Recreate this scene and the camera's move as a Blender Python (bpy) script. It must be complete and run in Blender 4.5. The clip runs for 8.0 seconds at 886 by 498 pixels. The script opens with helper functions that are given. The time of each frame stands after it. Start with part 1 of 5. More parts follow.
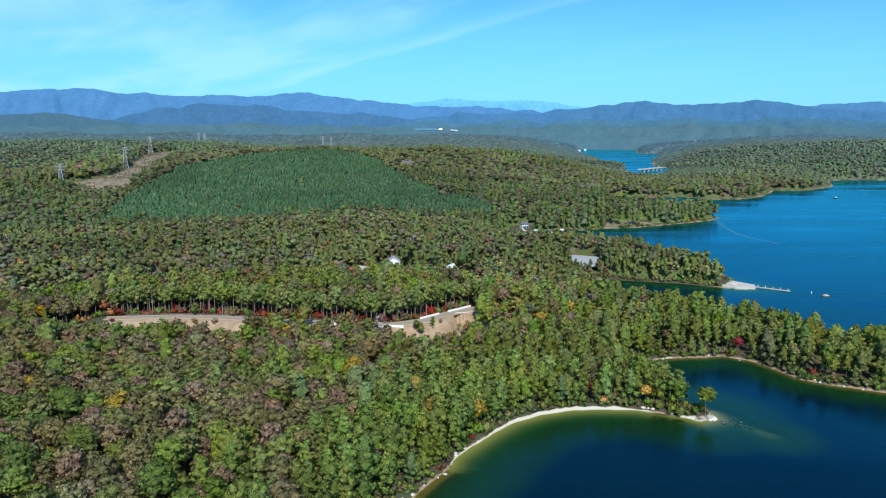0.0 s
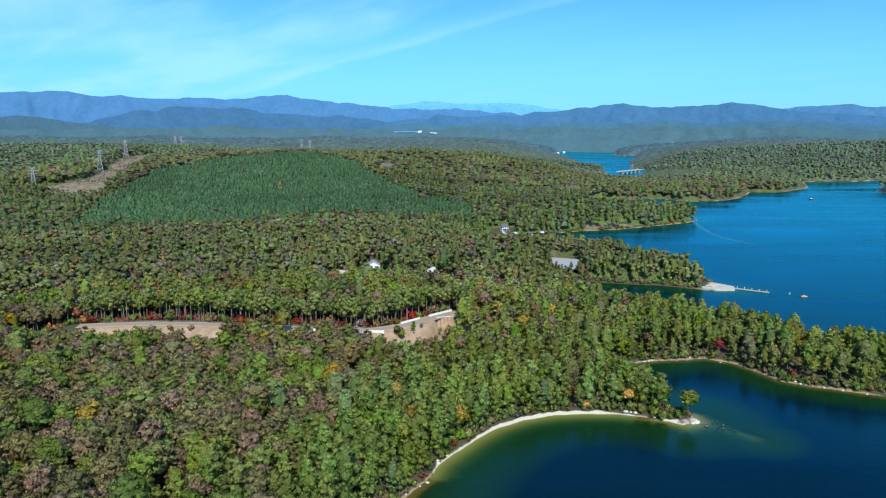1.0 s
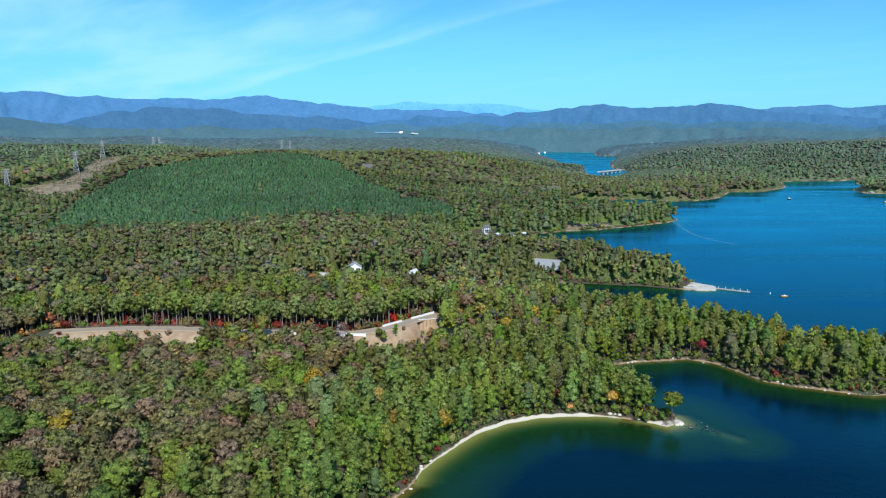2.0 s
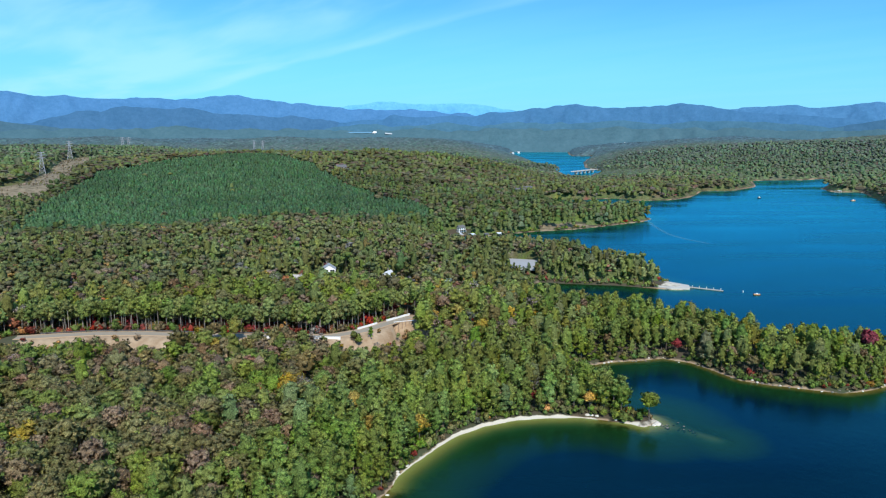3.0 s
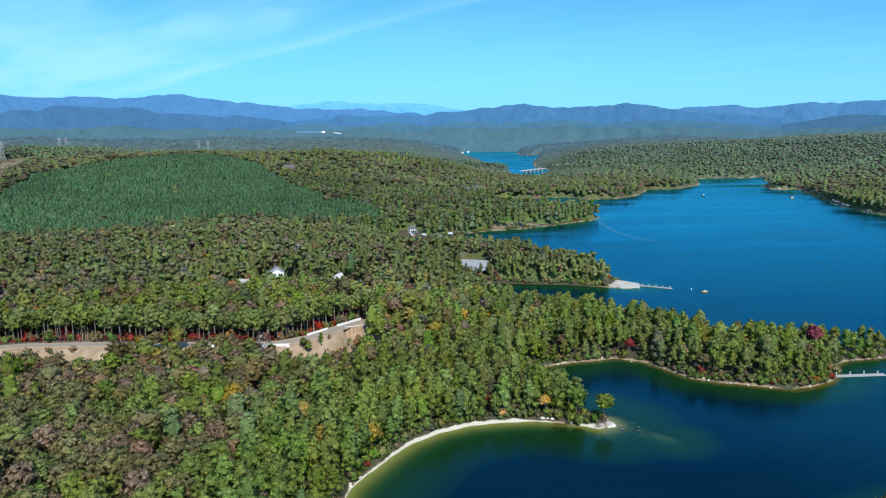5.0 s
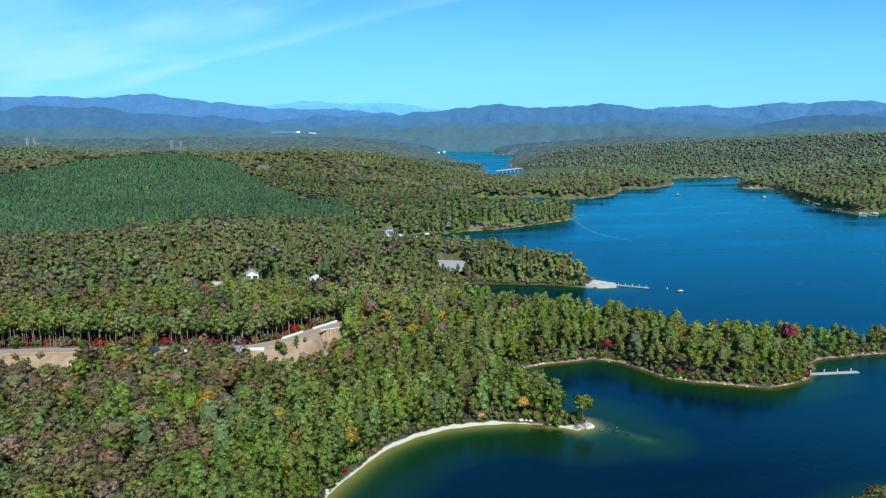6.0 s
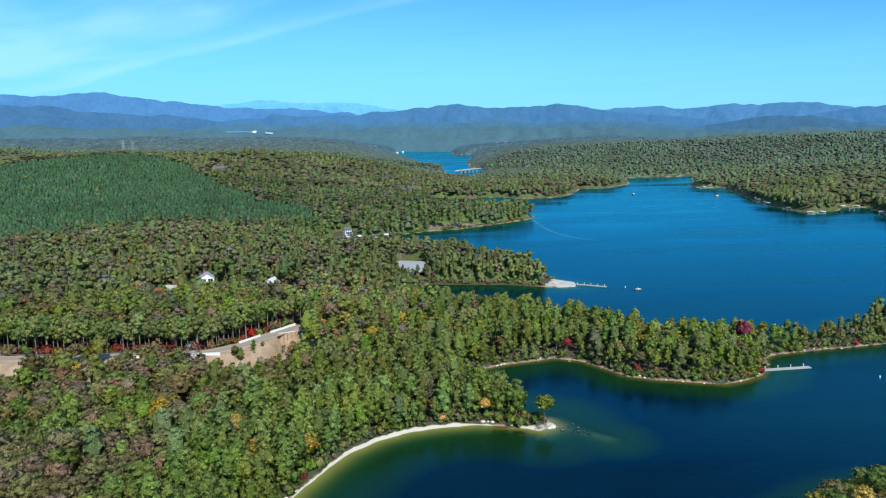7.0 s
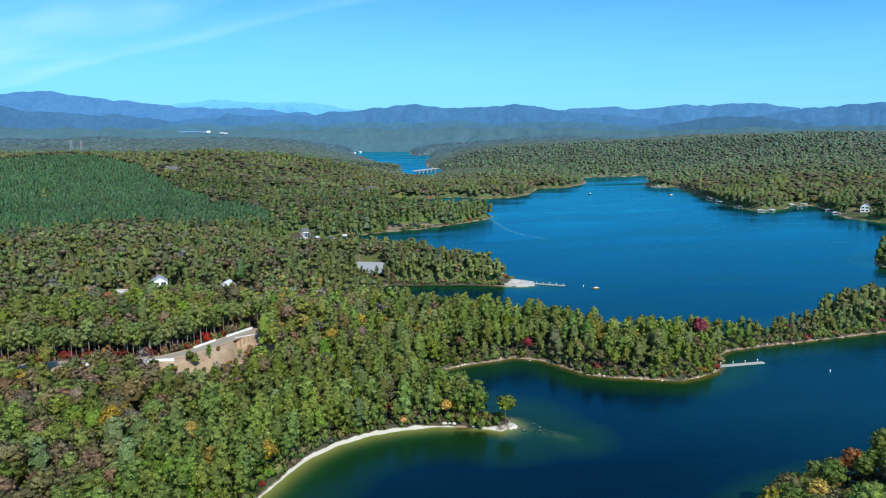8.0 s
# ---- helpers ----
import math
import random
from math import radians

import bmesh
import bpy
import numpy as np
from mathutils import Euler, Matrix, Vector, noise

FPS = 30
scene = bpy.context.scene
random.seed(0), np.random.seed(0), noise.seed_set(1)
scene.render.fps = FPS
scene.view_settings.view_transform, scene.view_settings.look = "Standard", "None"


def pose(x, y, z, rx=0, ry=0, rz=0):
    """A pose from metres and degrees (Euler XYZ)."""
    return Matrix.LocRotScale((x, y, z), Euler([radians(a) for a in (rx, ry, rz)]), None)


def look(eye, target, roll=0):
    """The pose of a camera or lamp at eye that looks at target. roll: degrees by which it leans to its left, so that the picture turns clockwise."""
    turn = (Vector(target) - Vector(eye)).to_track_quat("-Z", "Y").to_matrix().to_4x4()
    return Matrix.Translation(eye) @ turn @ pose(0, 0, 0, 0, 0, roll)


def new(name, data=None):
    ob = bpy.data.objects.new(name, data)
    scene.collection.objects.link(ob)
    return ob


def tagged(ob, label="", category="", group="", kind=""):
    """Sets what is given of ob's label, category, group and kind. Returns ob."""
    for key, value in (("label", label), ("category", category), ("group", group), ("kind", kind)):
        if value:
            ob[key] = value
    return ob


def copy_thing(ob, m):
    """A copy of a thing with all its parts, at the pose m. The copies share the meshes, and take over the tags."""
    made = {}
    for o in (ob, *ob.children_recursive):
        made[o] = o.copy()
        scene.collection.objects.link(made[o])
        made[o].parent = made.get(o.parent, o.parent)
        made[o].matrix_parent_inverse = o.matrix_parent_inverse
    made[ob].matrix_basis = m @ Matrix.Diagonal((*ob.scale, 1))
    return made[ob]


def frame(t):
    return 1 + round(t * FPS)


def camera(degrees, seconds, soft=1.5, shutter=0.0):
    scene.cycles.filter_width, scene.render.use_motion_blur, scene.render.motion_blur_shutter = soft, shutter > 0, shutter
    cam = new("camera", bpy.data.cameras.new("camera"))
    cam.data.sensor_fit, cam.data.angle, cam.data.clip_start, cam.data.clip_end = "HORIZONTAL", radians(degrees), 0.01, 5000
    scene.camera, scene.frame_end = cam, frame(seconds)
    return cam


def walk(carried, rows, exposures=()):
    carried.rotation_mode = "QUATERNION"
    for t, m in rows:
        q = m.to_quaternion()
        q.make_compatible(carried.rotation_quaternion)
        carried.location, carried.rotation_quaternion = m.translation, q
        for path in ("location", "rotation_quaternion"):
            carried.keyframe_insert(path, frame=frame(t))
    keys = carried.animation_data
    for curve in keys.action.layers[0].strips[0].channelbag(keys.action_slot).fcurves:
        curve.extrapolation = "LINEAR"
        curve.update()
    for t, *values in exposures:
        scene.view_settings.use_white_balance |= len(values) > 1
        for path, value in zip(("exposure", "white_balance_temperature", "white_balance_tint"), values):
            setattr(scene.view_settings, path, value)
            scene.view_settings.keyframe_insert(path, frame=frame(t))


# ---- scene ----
cam = camera(63.14, 8.0, soft=1.15)
ROWS = [
    (0.0, 0.00, 0.00, 120.00, -0.000, -9.565, -0.126),
    (0.5, -0.14, 1.93, 120.02, -0.846, -9.451, -0.074),
    (1.0, -0.26, 3.85, 120.04, -1.626, -9.358, -0.054),
    (1.5, -0.34, 5.74, 120.07, -2.296, -9.323, -0.043),
    (3.0, -0.46, 11.32, 120.14, -5.152, -9.318, 0.013),
    (3.5, -0.40, 13.17, 120.20, -6.225, -9.315, -0.002),
    (4.0, -0.30, 14.99, 120.27, -7.279, -9.320, 0.032),
    (4.5, -0.17, 16.73, 120.34, -8.276, -9.343, 0.059),
    (6.0, 0.28, 21.54, 120.49, -11.012, -9.364, 0.092),
    (6.5, 0.45, 23.02, 120.50, -12.458, -9.362, 0.043),
    (7.0, 0.60, 24.42, 120.46, -14.271, -9.363, 0.009),
    (7.5, 0.73, 25.76, 120.37, -16.015, -9.359, 0.011),
    (8.0, 0.86, 27.09, 120.26, -17.588, -9.350, -0.047),
]
walk(cam, [(t, pose(x, y, z, 90 + pitch, roll, yaw)) for t, x, y, z, yaw, pitch, roll in ROWS], [(0.0, 0.35, 6400, 10), (8.0, 0.35, 6400, 10)])

# ---- sky and sun ----
SUN_AZ, SUN_EL = 174.0, 42.0
world = bpy.data.worlds.new("sky")
scene.world = world
world.use_nodes = True
wn, wl = world.node_tree.nodes, world.node_tree.links
sky = wn.new("ShaderNodeTexSky")
sky.sky_type, sky.sun_disc = "NISHITA", False
sky.sun_elevation, sky.sun_rotation = radians(SUN_EL), radians(SUN_AZ)
sky.air_density, sky.dust_density, sky.ozone_density, sky.altitude = 1.0, 0.3, 3.0, 300
back = wn["Background"]
back.inputs["Strength"].default_value = 0.112
# thin cirrus, streaked across a high flat layer
co = wn.new("ShaderNodeTexCoord")
sep = wn.new("ShaderNodeSeparateXYZ")
wl.new(co.outputs["Generated"], sep.inputs[0])


def wmath(op, a, b):
    n = wn.new("ShaderNodeMath")
    n.operation = op
    for i, v in enumerate((a, b)):
        if isinstance(v, (int, float)):
            n.inputs[i].default_value = v
        else:
            wl.new(v, n.inputs[i])
    return n.outputs[0]


zz = wmath("MAXIMUM", wmath("ADD", sep.outputs[2], 0.06), 0.02)
px, py = wmath("DIVIDE", sep.outputs[0], zz), wmath("DIVIDE", sep.outputs[1], zz)
# the streaks run from the north-west to the south-east: one way along them, one across
along_, across = wmath("SUBTRACT", wmath("MULTIPLY", px, 0.54), wmath("MULTIPLY", py, 0.84)), wmath("ADD", wmath("MULTIPLY", px, 0.84), wmath("MULTIPLY", py, 0.54))


def wspan(v, lo, hi, a, b):
    n = wn.new("ShaderNodeMapRange")
    n.interpolation_type = "SMOOTHSTEP"
    for k, x in zip(("From Min", "From Max", "To Min", "To Max"), (lo, hi, a, b)):
        n.inputs[k].default_value = x
    wl.new(v, n.inputs["Value"])
    return n.outputs[0]


def wnoise(sx, sy, detail, rough, twist, shift):
    c = wn.new("ShaderNodeCombineXYZ")
    wl.new(wmath("MULTIPLY", along_, sx), c.inputs[0]), wl.new(wmath("ADD", wmath("MULTIPLY", across, sy), shift), c.inputs[1])
    n = wn.new("ShaderNodeTexNoise")
    n.inputs["Scale"].default_value, n.inputs["Detail"].default_value, n.inputs["Roughness"].default_value = 1.0, detail, rough
    n.inputs["Distortion"].default_value = twist
    wl.new(c.outputs[0], n.inputs["Vector"])
    return n.outputs["Fac"]


fibre, puff, bend = wnoise(0.4, 1.5, 6, 0.5, 0.4, 3.0), wnoise(0.35, 0.55, 3, 0.5, 0.3, 0.6), wnoise(0.45, 0.2, 2, 0.5, 0.0, 7.0)
edge_ = wmath("ADD", across, wmath("MULTIPLY", wmath("SUBTRACT", bend, 0.5), 0.5))
sheet = wmath("MULTIPLY", wspan(edge_, 2.2, 3.25, 1.0, 0.12), wspan(wmath("ADD", wmath("MULTIPLY", fibre, 0.55), wmath("MULTIPLY", puff, 0.6)), 0.46, 0.72, 0.04, 0.52))
trail = wmath("MULTIPLY", wmath("MULTIPLY", wspan(edge_, 2.6, 2.98, 0.0, 1.0), wspan(edge_, 2.99, 3.12, 1.0, 0.0)), wspan(fibre, 0.3, 0.65, 0.08, 0.30))
cirrus = wmath("MINIMUM", wmath("ADD", sheet, trail), 0.8)
mixc = wn.new("ShaderNodeMix")
mixc.data_type = "RGBA"
wl.new(cirrus, mixc.inputs["Factor"])
tint = wn.new("ShaderNodeMix")
tint.data_type, tint.blend_type = "RGBA", "MULTIPLY"
tint.inputs["Factor"].default_value = 1.0
tint.inputs[7].default_value = (0.285, 0.765, 1.23, 1)
wl.new(sky.outputs[0], tint.inputs[6])
veil = wn.new("ShaderNodeMix")  # pale air above the horizon
veil.data_type = "RGBA"
low = wn.new("ShaderNodeMapRange")
low.inputs["From Min"].default_value, low.inputs["From Max"].default_value = 0.0, 0.16
low.inputs["To Min"].default_value, low.inputs["To Max"].default_value = 0.75, 0.0
wl.new(sep.outputs[2], low.inputs["Value"])
wl.new(low.outputs[0], veil.inputs["Factor"])
wl.new(tint.outputs[2], veil.inputs[6])
veil.inputs[7].default_value = (1.75, 5.0, 7.8, 1)
wl.new(veil.outputs[2], mixc.inputs[6])
mixc.inputs[7].default_value = (3.7, 6.7, 8.6, 1)
wl.new(mixc.outputs[2], back.inputs["Color"])

sun = new("sun", bpy.data.lights.new("sun", "SUN"))
sun.data.energy, sun.data.angle, sun.data.color = 4.0, radians(0.53), (1.0, 0.95, 0.86)
a, e = radians(SUN_AZ), radians(SUN_EL)
sun.matrix_world = look((0, 0, 0), (-math.sin(a) * math.cos(e), -math.cos(a) * math.cos(e), -math.sin(e)))


# ---- materials ----
class Mat:
    """A node material with a Principled shader and short ways to wire it."""

    def __init__(self, name, rough=0.8, metal=0.0, colour=(0.5, 0.5, 0.5)):
        self.m = bpy.data.materials.new(name)
        self.m.use_nodes = True
        self.n, self.l = self.m.node_tree.nodes, self.m.node_tree.links
        self.b = self.n["Principled BSDF"]
        self.b.inputs["Roughness"].default_value, self.b.inputs["Metallic"].default_value = rough, metal
        self.b.inputs["Base Color"].default_value = (*colour, 1)

    def node(self, kind, **inputs):
        n = self.n.new("ShaderNode" + kind)
        for k, v in inputs.items():
            self.put(n.inputs[k.replace("_", " ")], v)
        return n

    def put(self, socket, v):
        if isinstance(v, bpy.types.NodeSocket):
            self.l.new(v, socket)
        elif isinstance(v, tuple) and len(v) == 3 and socket.type == "RGBA":
            socket.default_value = (*v, 1)
        else:
            socket.default_value = v

    def noise(self, scale, detail=4, rough=0.6, vector=None):
        n = self.node("TexNoise", Scale=scale, Detail=detail, Roughness=rough)
        self.l.new(vector or self.pos(), n.inputs["Vector"])
        return n.outputs["Fac"]

    def pos(self):
        return self.n.new("ShaderNodeNewGeometry").outputs["Position"]

    def mix(self, f, a, b, blend="MIX"):
        n = self.n.new("ShaderNodeMix")
        n.data_type, n.blend_type = "RGBA", blend
        self.put(n.inputs["Factor"], f), self.put(n.inputs[6], a), self.put(n.inputs[7], b)
        return n.outputs[2]

    def span(self, v, lo, hi, a=0.0, b=1.0):
        n = self.node("MapRange", Value=v)
        for k, x in zip(("From Min", "From Max", "To Min", "To Max"), (lo, hi, a, b)):
            n.inputs[k].default_value = x
        return n.outputs[0]

    def math(self, op, a, b=0.0):
        n = self.n.new("ShaderNodeMath")
        n.operation = op
        self.put(n.inputs[0], a), self.put(n.inputs[1], b)
        return n.outputs[0]

    def attr(self, name):
        n = self.n.new("ShaderNodeAttribute")
        n.attribute_name = name
        return n

    def bump(self, height, strength=0.5, distance=0.1):
        n = self.node("Bump", Height=height, Strength=strength, Distance=distance)
        self.l.new(n.outputs[0], self.b.inputs["Normal"])
        return n

    def colour(self, c):
        self.put(self.b.inputs["Base Color"], c)


def plain(name, colour, rough=0.7, metal=0.0, vary=0.25, scale=1.5):
    """A painted or raw surface with stains at two scales."""
    m = Mat(name, rough, metal)
    big, fine = m.noise(scale, 3), m.noise(scale * 14, 3)
    dark = tuple(c * (1 - vary) for c in colour)
    m.colour(m.mix(m.math("MULTIPLY", m.math("ADD", big, fine), 0.5), dark, tuple(min(1, c * (1 + vary * 0.6)) for c in colour)))
    m.bump(fine, 0.2, 0.02)
    return m.m


def foliage_material(name, grain_size, low, high, relief, depth):
    m = Mat(name, 0.75)
    leaf = m.attr("leaf").outputs["Color"]
    rnd = m.n.new("ShaderNodeObjectInfo").outputs["Random"]
    grain, sprig = m.noise(grain_size, 4, 0.7), m.noise(grain_size * 0.3, 2, 0.5)
    hue = m.node("HueSaturation", Color=leaf, Hue=m.span(rnd, 0, 1, 0.475, 0.525), Saturation=m.span(m.noise(0.05, 2), 0.3, 0.7, 0.88, 1.12),
                 Value=m.math("MULTIPLY", m.math("MULTIPLY", m.span(grain, 0.34, 0.66, low, high), m.span(sprig, 0.35, 0.65, 0.85, 1.15)), m.span(m.math("FRACT", m.math("MULTIPLY", rnd, 17.0)), 0, 1, 0.74, 1.26)))
    m.l.new(hue.outputs[0], m.b.inputs["Base Color"])
    m.b.inputs["Specular IOR Level"].default_value = 0.2
    if relief:
        m.bump(grain, relief, depth)
    tr = m.n.new("ShaderNodeBsdfTranslucent")
    m.l.new(hue.outputs[0], tr.inputs["Color"])
    mx = m.n.new("ShaderNodeMixShader")
    mx.inputs[0].default_value = 0.3
    m.l.new(m.b.outputs[0], mx.inputs[1]), m.l.new(tr.outputs[0], mx.inputs[2])
    m.l.new(mx.outputs[0], m.n["Material Output"].inputs["Surface"])
    return m.m


def ground_material():
    m = Mat("ground", 0.95)
    n1, n2, n3 = m.noise(0.03, 4), m.noise(0.35, 5), m.noise(4, 4)
    litter = m.mix(n2, (0.035, 0.030, 0.016), (0.10, 0.075, 0.045))
    litter = m.mix(m.span(n1, 0.45, 0.65), litter, (0.05, 0.062, 0.024))
    cover = m.attr("cover")
    sepc = m.node("SeparateColor", Color=cover.outputs["Color"])
    sand = m.mix(n3, (0.50, 0.45, 0.35), (0.64, 0.60, 0.51))
    clay = m.mix(m.span(m.noise(0.12, 6, 0.7), 0.35, 0.65), (0.25, 0.165, 0.092), (0.41, 0.31, 0.205))
    grass = m.mix(m.span(m.noise(0.09, 7, 0.78), 0.36, 0.64), (0.09, 0.075, 0.04), (0.30, 0.235, 0.145))
    ragged = m.math("MULTIPLY", m.math("SUBTRACT", n2, 0.5), 0.7)
    c = m.mix(m.span(m.math("ADD", sepc.outputs[2], ragged), 0.35, 0.65), litter, grass)
    c = m.mix(m.span(m.math("ADD", sepc.outputs[1], ragged), 0.35, 0.65), c, clay)
    c = m.mix(m.span(m.math("ADD", sepc.outputs[0], ragged), 0.35, 0.65), c, sand)
    m.colour(c)
    m.bump(m.math("ADD", n2, m.math("MULTIPLY", n3, 0.3)), 0.6, 0.4)
    return m.m


def water_material():
    """Lake water: the bed shows through where it is shallow, deep water scatters blue, ripples on top."""
    m = Mat("lake_water", 0.12)
    depth = m.attr("depth").outputs["Fac"]
    deep = m.mix(m.span(m.noise(0.006, 4, 0.55, m.node("Mapping", Vector=m.pos(), Scale=(0.5, 1.6, 1), Rotation=(0, 0, radians(20))).outputs[0]), 0.38, 0.62), (0.0002, 0.0040, 0.0115), (0.0003, 0.0082, 0.026))
    body = m.mix(m.span(depth, 1.0, 12.0), (0.0065, 0.031, 0.006), deep)
    wind = m.node("Mapping", Vector=m.pos(), Scale=(0.012, 0.05, 0.02), Rotation=(0, 0, radians(25)))
    gust = m.noise(0.35, 4, 0.55, wind.outputs[0])
    ripples = m.math("ADD", m.noise(1.3, 3), m.math("MULTIPLY", m.noise(0.25, 3), 2.0))
    bp = m.node("Bump", Height=ripples, Strength=m.span(gust, 0.35, 0.65, 0.20, 0.42), Distance=0.12)
    under = m.node("BsdfDiffuse", Color=body)
    gloss = m.node("BsdfGlossy", Color=(0.16, 0.90, 1.0), Roughness=m.span(gust, 0.35, 0.65, 0.10, 0.32), Normal=bp.outputs[0])
    fres = m.node("Fresnel", IOR=1.25, Normal=bp.outputs[0])
    clear = m.node("BsdfTransparent", Color=m.mix(m.span(depth, 0.4, 1.6), (0.72, 0.74, 0.42), (0.36, 0.72, 0.52)))
    thin = m.math("POWER", 2.718, m.math("MULTIPLY", depth, -0.95))
    inner, outer = m.n.new("ShaderNodeMixShader"), m.n.new("ShaderNodeMixShader")
    m.put(inner.inputs[0], m.math("MULTIPLY", thin, 0.85))
    m.l.new(under.outputs[0], inner.inputs[1]), m.l.new(clear.outputs[0], inner.inputs[2])
    m.put(outer.inputs[0], fres.outputs[0])
    m.l.new(inner.outputs[0], outer.inputs[1]), m.l.new(gloss.outputs[0], outer.inputs[2])
    m.l.new(outer.outputs[0], m.n["Material Output"].inputs["Surface"])
    return m.m


def bark_material():
    m = Mat("bark", 0.9)
    plates = m.noise(3.0, 4, 0.7, m.node("Mapping", Vector=m.pos(), Scale=(2, 2, 0.5)).outputs[0])
    m.colour(m.mix(m.span(plates, 0.3, 0.7), m.attr("leaf").outputs["Color"], (0.10, 0.085, 0.07)))
    m.bump(plates, 0.5, 0.05)
    return m.m


LEAVES, FAR_LEAVES, DISTANT_LEAVES = foliage_material("leaves", 2.6, 0.38, 2.05, 1.0, 0.8), foliage_material("far_leaves", 1.3, 0.4, 1.75, 0.8, 1.0), foliage_material("distant_leaves", 0.35, 0.6, 1.4, 0.0, 0.0)
GROUND, WATER = ground_material(), water_material()
BARK = bark_material()


# ---- plain numbers: noise, distances, meshes ----
def lattice(x, y, seed):
    n = (x.astype(np.int64) * 374761393 + y.astype(np.int64) * 668265263 + seed * 1442695) & 0x7FFFFFFF
    n = ((n ^ (n >> 13)) * 1274126177) & 0x7FFFFFFF
    return ((n ^ (n >> 16)) & 0xFFFF) / 65535.0


def value_noise(x, y, seed=0):
    xi, yi = np.floor(x), np.floor(y)
    u, v = x - xi, y - yi
    u, v = u * u * (3 - 2 * u), v * v * (3 - 2 * v)
    a, b = lattice(xi, yi, seed), lattice(xi + 1, yi, seed)
    c, d = lattice(xi, yi + 1, seed), lattice(xi + 1, yi + 1, seed)
    return (a * (1 - u) + b * u) * (1 - v) + (c * (1 - u) + d * u) * v


def fbm(x, y, size, octaves=4, seed=0):
    out, amp, total = 0, 1.0, 0
    for k in range(octaves):
        out = out + amp * value_noise(x / size * 2 ** k, y / size * 2 ** k, seed + 17 * k)
        total += amp
        amp *= 0.5
    return out / total


def smooth(v, lo, hi):
    t = np.clip((v - lo) / (hi - lo), 0, 1)
    return t * t * (3 - 2 * t)


def line_distance(x, y, pts, closed=False):
    """Distance to a polyline; also inside or not when it is closed."""
    best = np.full(x.shape, 1e18)
    inside = np.zeros(x.shape, bool)
    pairs = list(zip(pts, pts[1:] + ([pts[0]] if closed else [])))
    for (ax, ay), (bx, by) in pairs:
        dx, dy = bx - ax, by - ay
        t = np.clip(((x - ax) * dx + (y - ay) * dy) / (dx * dx + dy * dy), 0, 1)
        best = np.minimum(best, (x - ax - t * dx) ** 2 + (y - ay - t * dy) ** 2)
        if closed and ay != by:
            inside ^= ((ay > y) != (by > y)) & (x < (bx - ax) * (y - ay) / (by - ay) + ax)
    return np.sqrt(best), inside


def mesh_of(name, verts, tris, materials, colours=None, attr="leaf", index=None, floats=None, flat=True, normals=None):
    me = bpy.data.meshes.new(name)
    verts, tris = np.asarray(verts, np.float32), np.asarray(tris, np.int32)
    k = tris.shape[1]
    me.vertices.add(len(verts)), me.loops.add(tris.size), me.polygons.add(len(tris))
    me.vertices.foreach_set("co", verts.ravel())
    me.loops.foreach_set("vertex_index", tris.ravel())
    me.polygons.foreach_set("loop_start", np.arange(0, tris.size, k, dtype=np.int32))
    for m in materials:
        me.materials.append(m)
    if index is not None:
        me.polygons.foreach_set("material_index", np.asarray(index, np.int32))
    if not flat:
        me.polygons.foreach_set("use_smooth", np.ones(len(tris), bool))
    if colours is not None:
        at = me.attributes.new(attr, "FLOAT_COLOR", "POINT")
        at.data.foreach_set("color", np.concatenate([colours, np.ones((len(verts), 1))], 1).astype(np.float32).ravel())
    if floats is not None:
        at = me.attributes.new(floats[0], "FLOAT", "POINT")
        at.data.foreach_set("value", np.asarray(floats[1], np.float32))
    me.update(calc_edges=True)
    me.validate()
    if normals is not None:  # leaves share the light of the bough that they sit on
        at = me.attributes.new("custom_normal", "FLOAT_VECTOR", "POINT")
        at.data.foreach_set("vector", np.asarray(normals, np.float32).ravel())
        me.update()
    return me


# ---- the lie of the land ----
LAKE = [(-60, 120), (-38, 175), (-22, 202), (-10, 220), (-3, 232), (2, 241), (5, 250), (11, 259), (20, 271), (29, 281), (42, 290), (54, 294), (68, 296),
        (84, 295), (99, 289), (107, 283), (115, 286), (114, 293), (104, 303), (94, 318), (90, 335), (95, 352), (107, 362), (120, 366), (135, 367), (149, 370),
        (162, 361), (168, 347), (174, 333), (187, 324), (200, 318), (212, 312), (226, 314), (239, 319), (249, 328), (256, 340), (268, 346), (292, 347),
        (320, 347), (354, 348), (386, 349), (440, 350), (505, 356), (530, 372), (505, 396)]
LAKE_NORTH = [(420, 398), (370, 388), (330, 370), (290, 365), (262, 370), (240, 374), (224, 378), (213, 388), (204, 400), (194, 415), (184, 430), (172, 444),
              (158, 454), (140, 464), (120, 474), (106, 488), (100, 508), (108, 545), (126, 570), (146, 562), (184, 552), (208, 541), (220, 533), (236, 531),
              (241, 543), (230, 560), (220, 578), (206, 604), (192, 634), (176, 668), (150, 695), (115, 705), (85, 715), (60, 745), (55, 790), (68, 826)]
LAKE_FAR = [(86, 833), (108, 823), (135, 831), (188, 860), (238, 872), (299, 908), (349, 938), (376, 968), (374, 1008), (345, 1018), (300, 1024), (262, 1055),
            (262, 1130), (280, 1210), (300, 1268), (355, 1243), (421, 1270), (447, 1222), (500, 1226), (556, 1266), (600, 1328), (644, 1404), (708, 1404),
            (792, 1482), (822, 1520), (880, 1640), (903, 1688), (956, 1698), (1039, 1697), (1168, 1761), (1050, 1600), (920, 1440), (895, 1363),
            (945, 1345), (842, 1132), (794, 1010), (776, 911), (850, 930), (900, 977), (922, 952)]
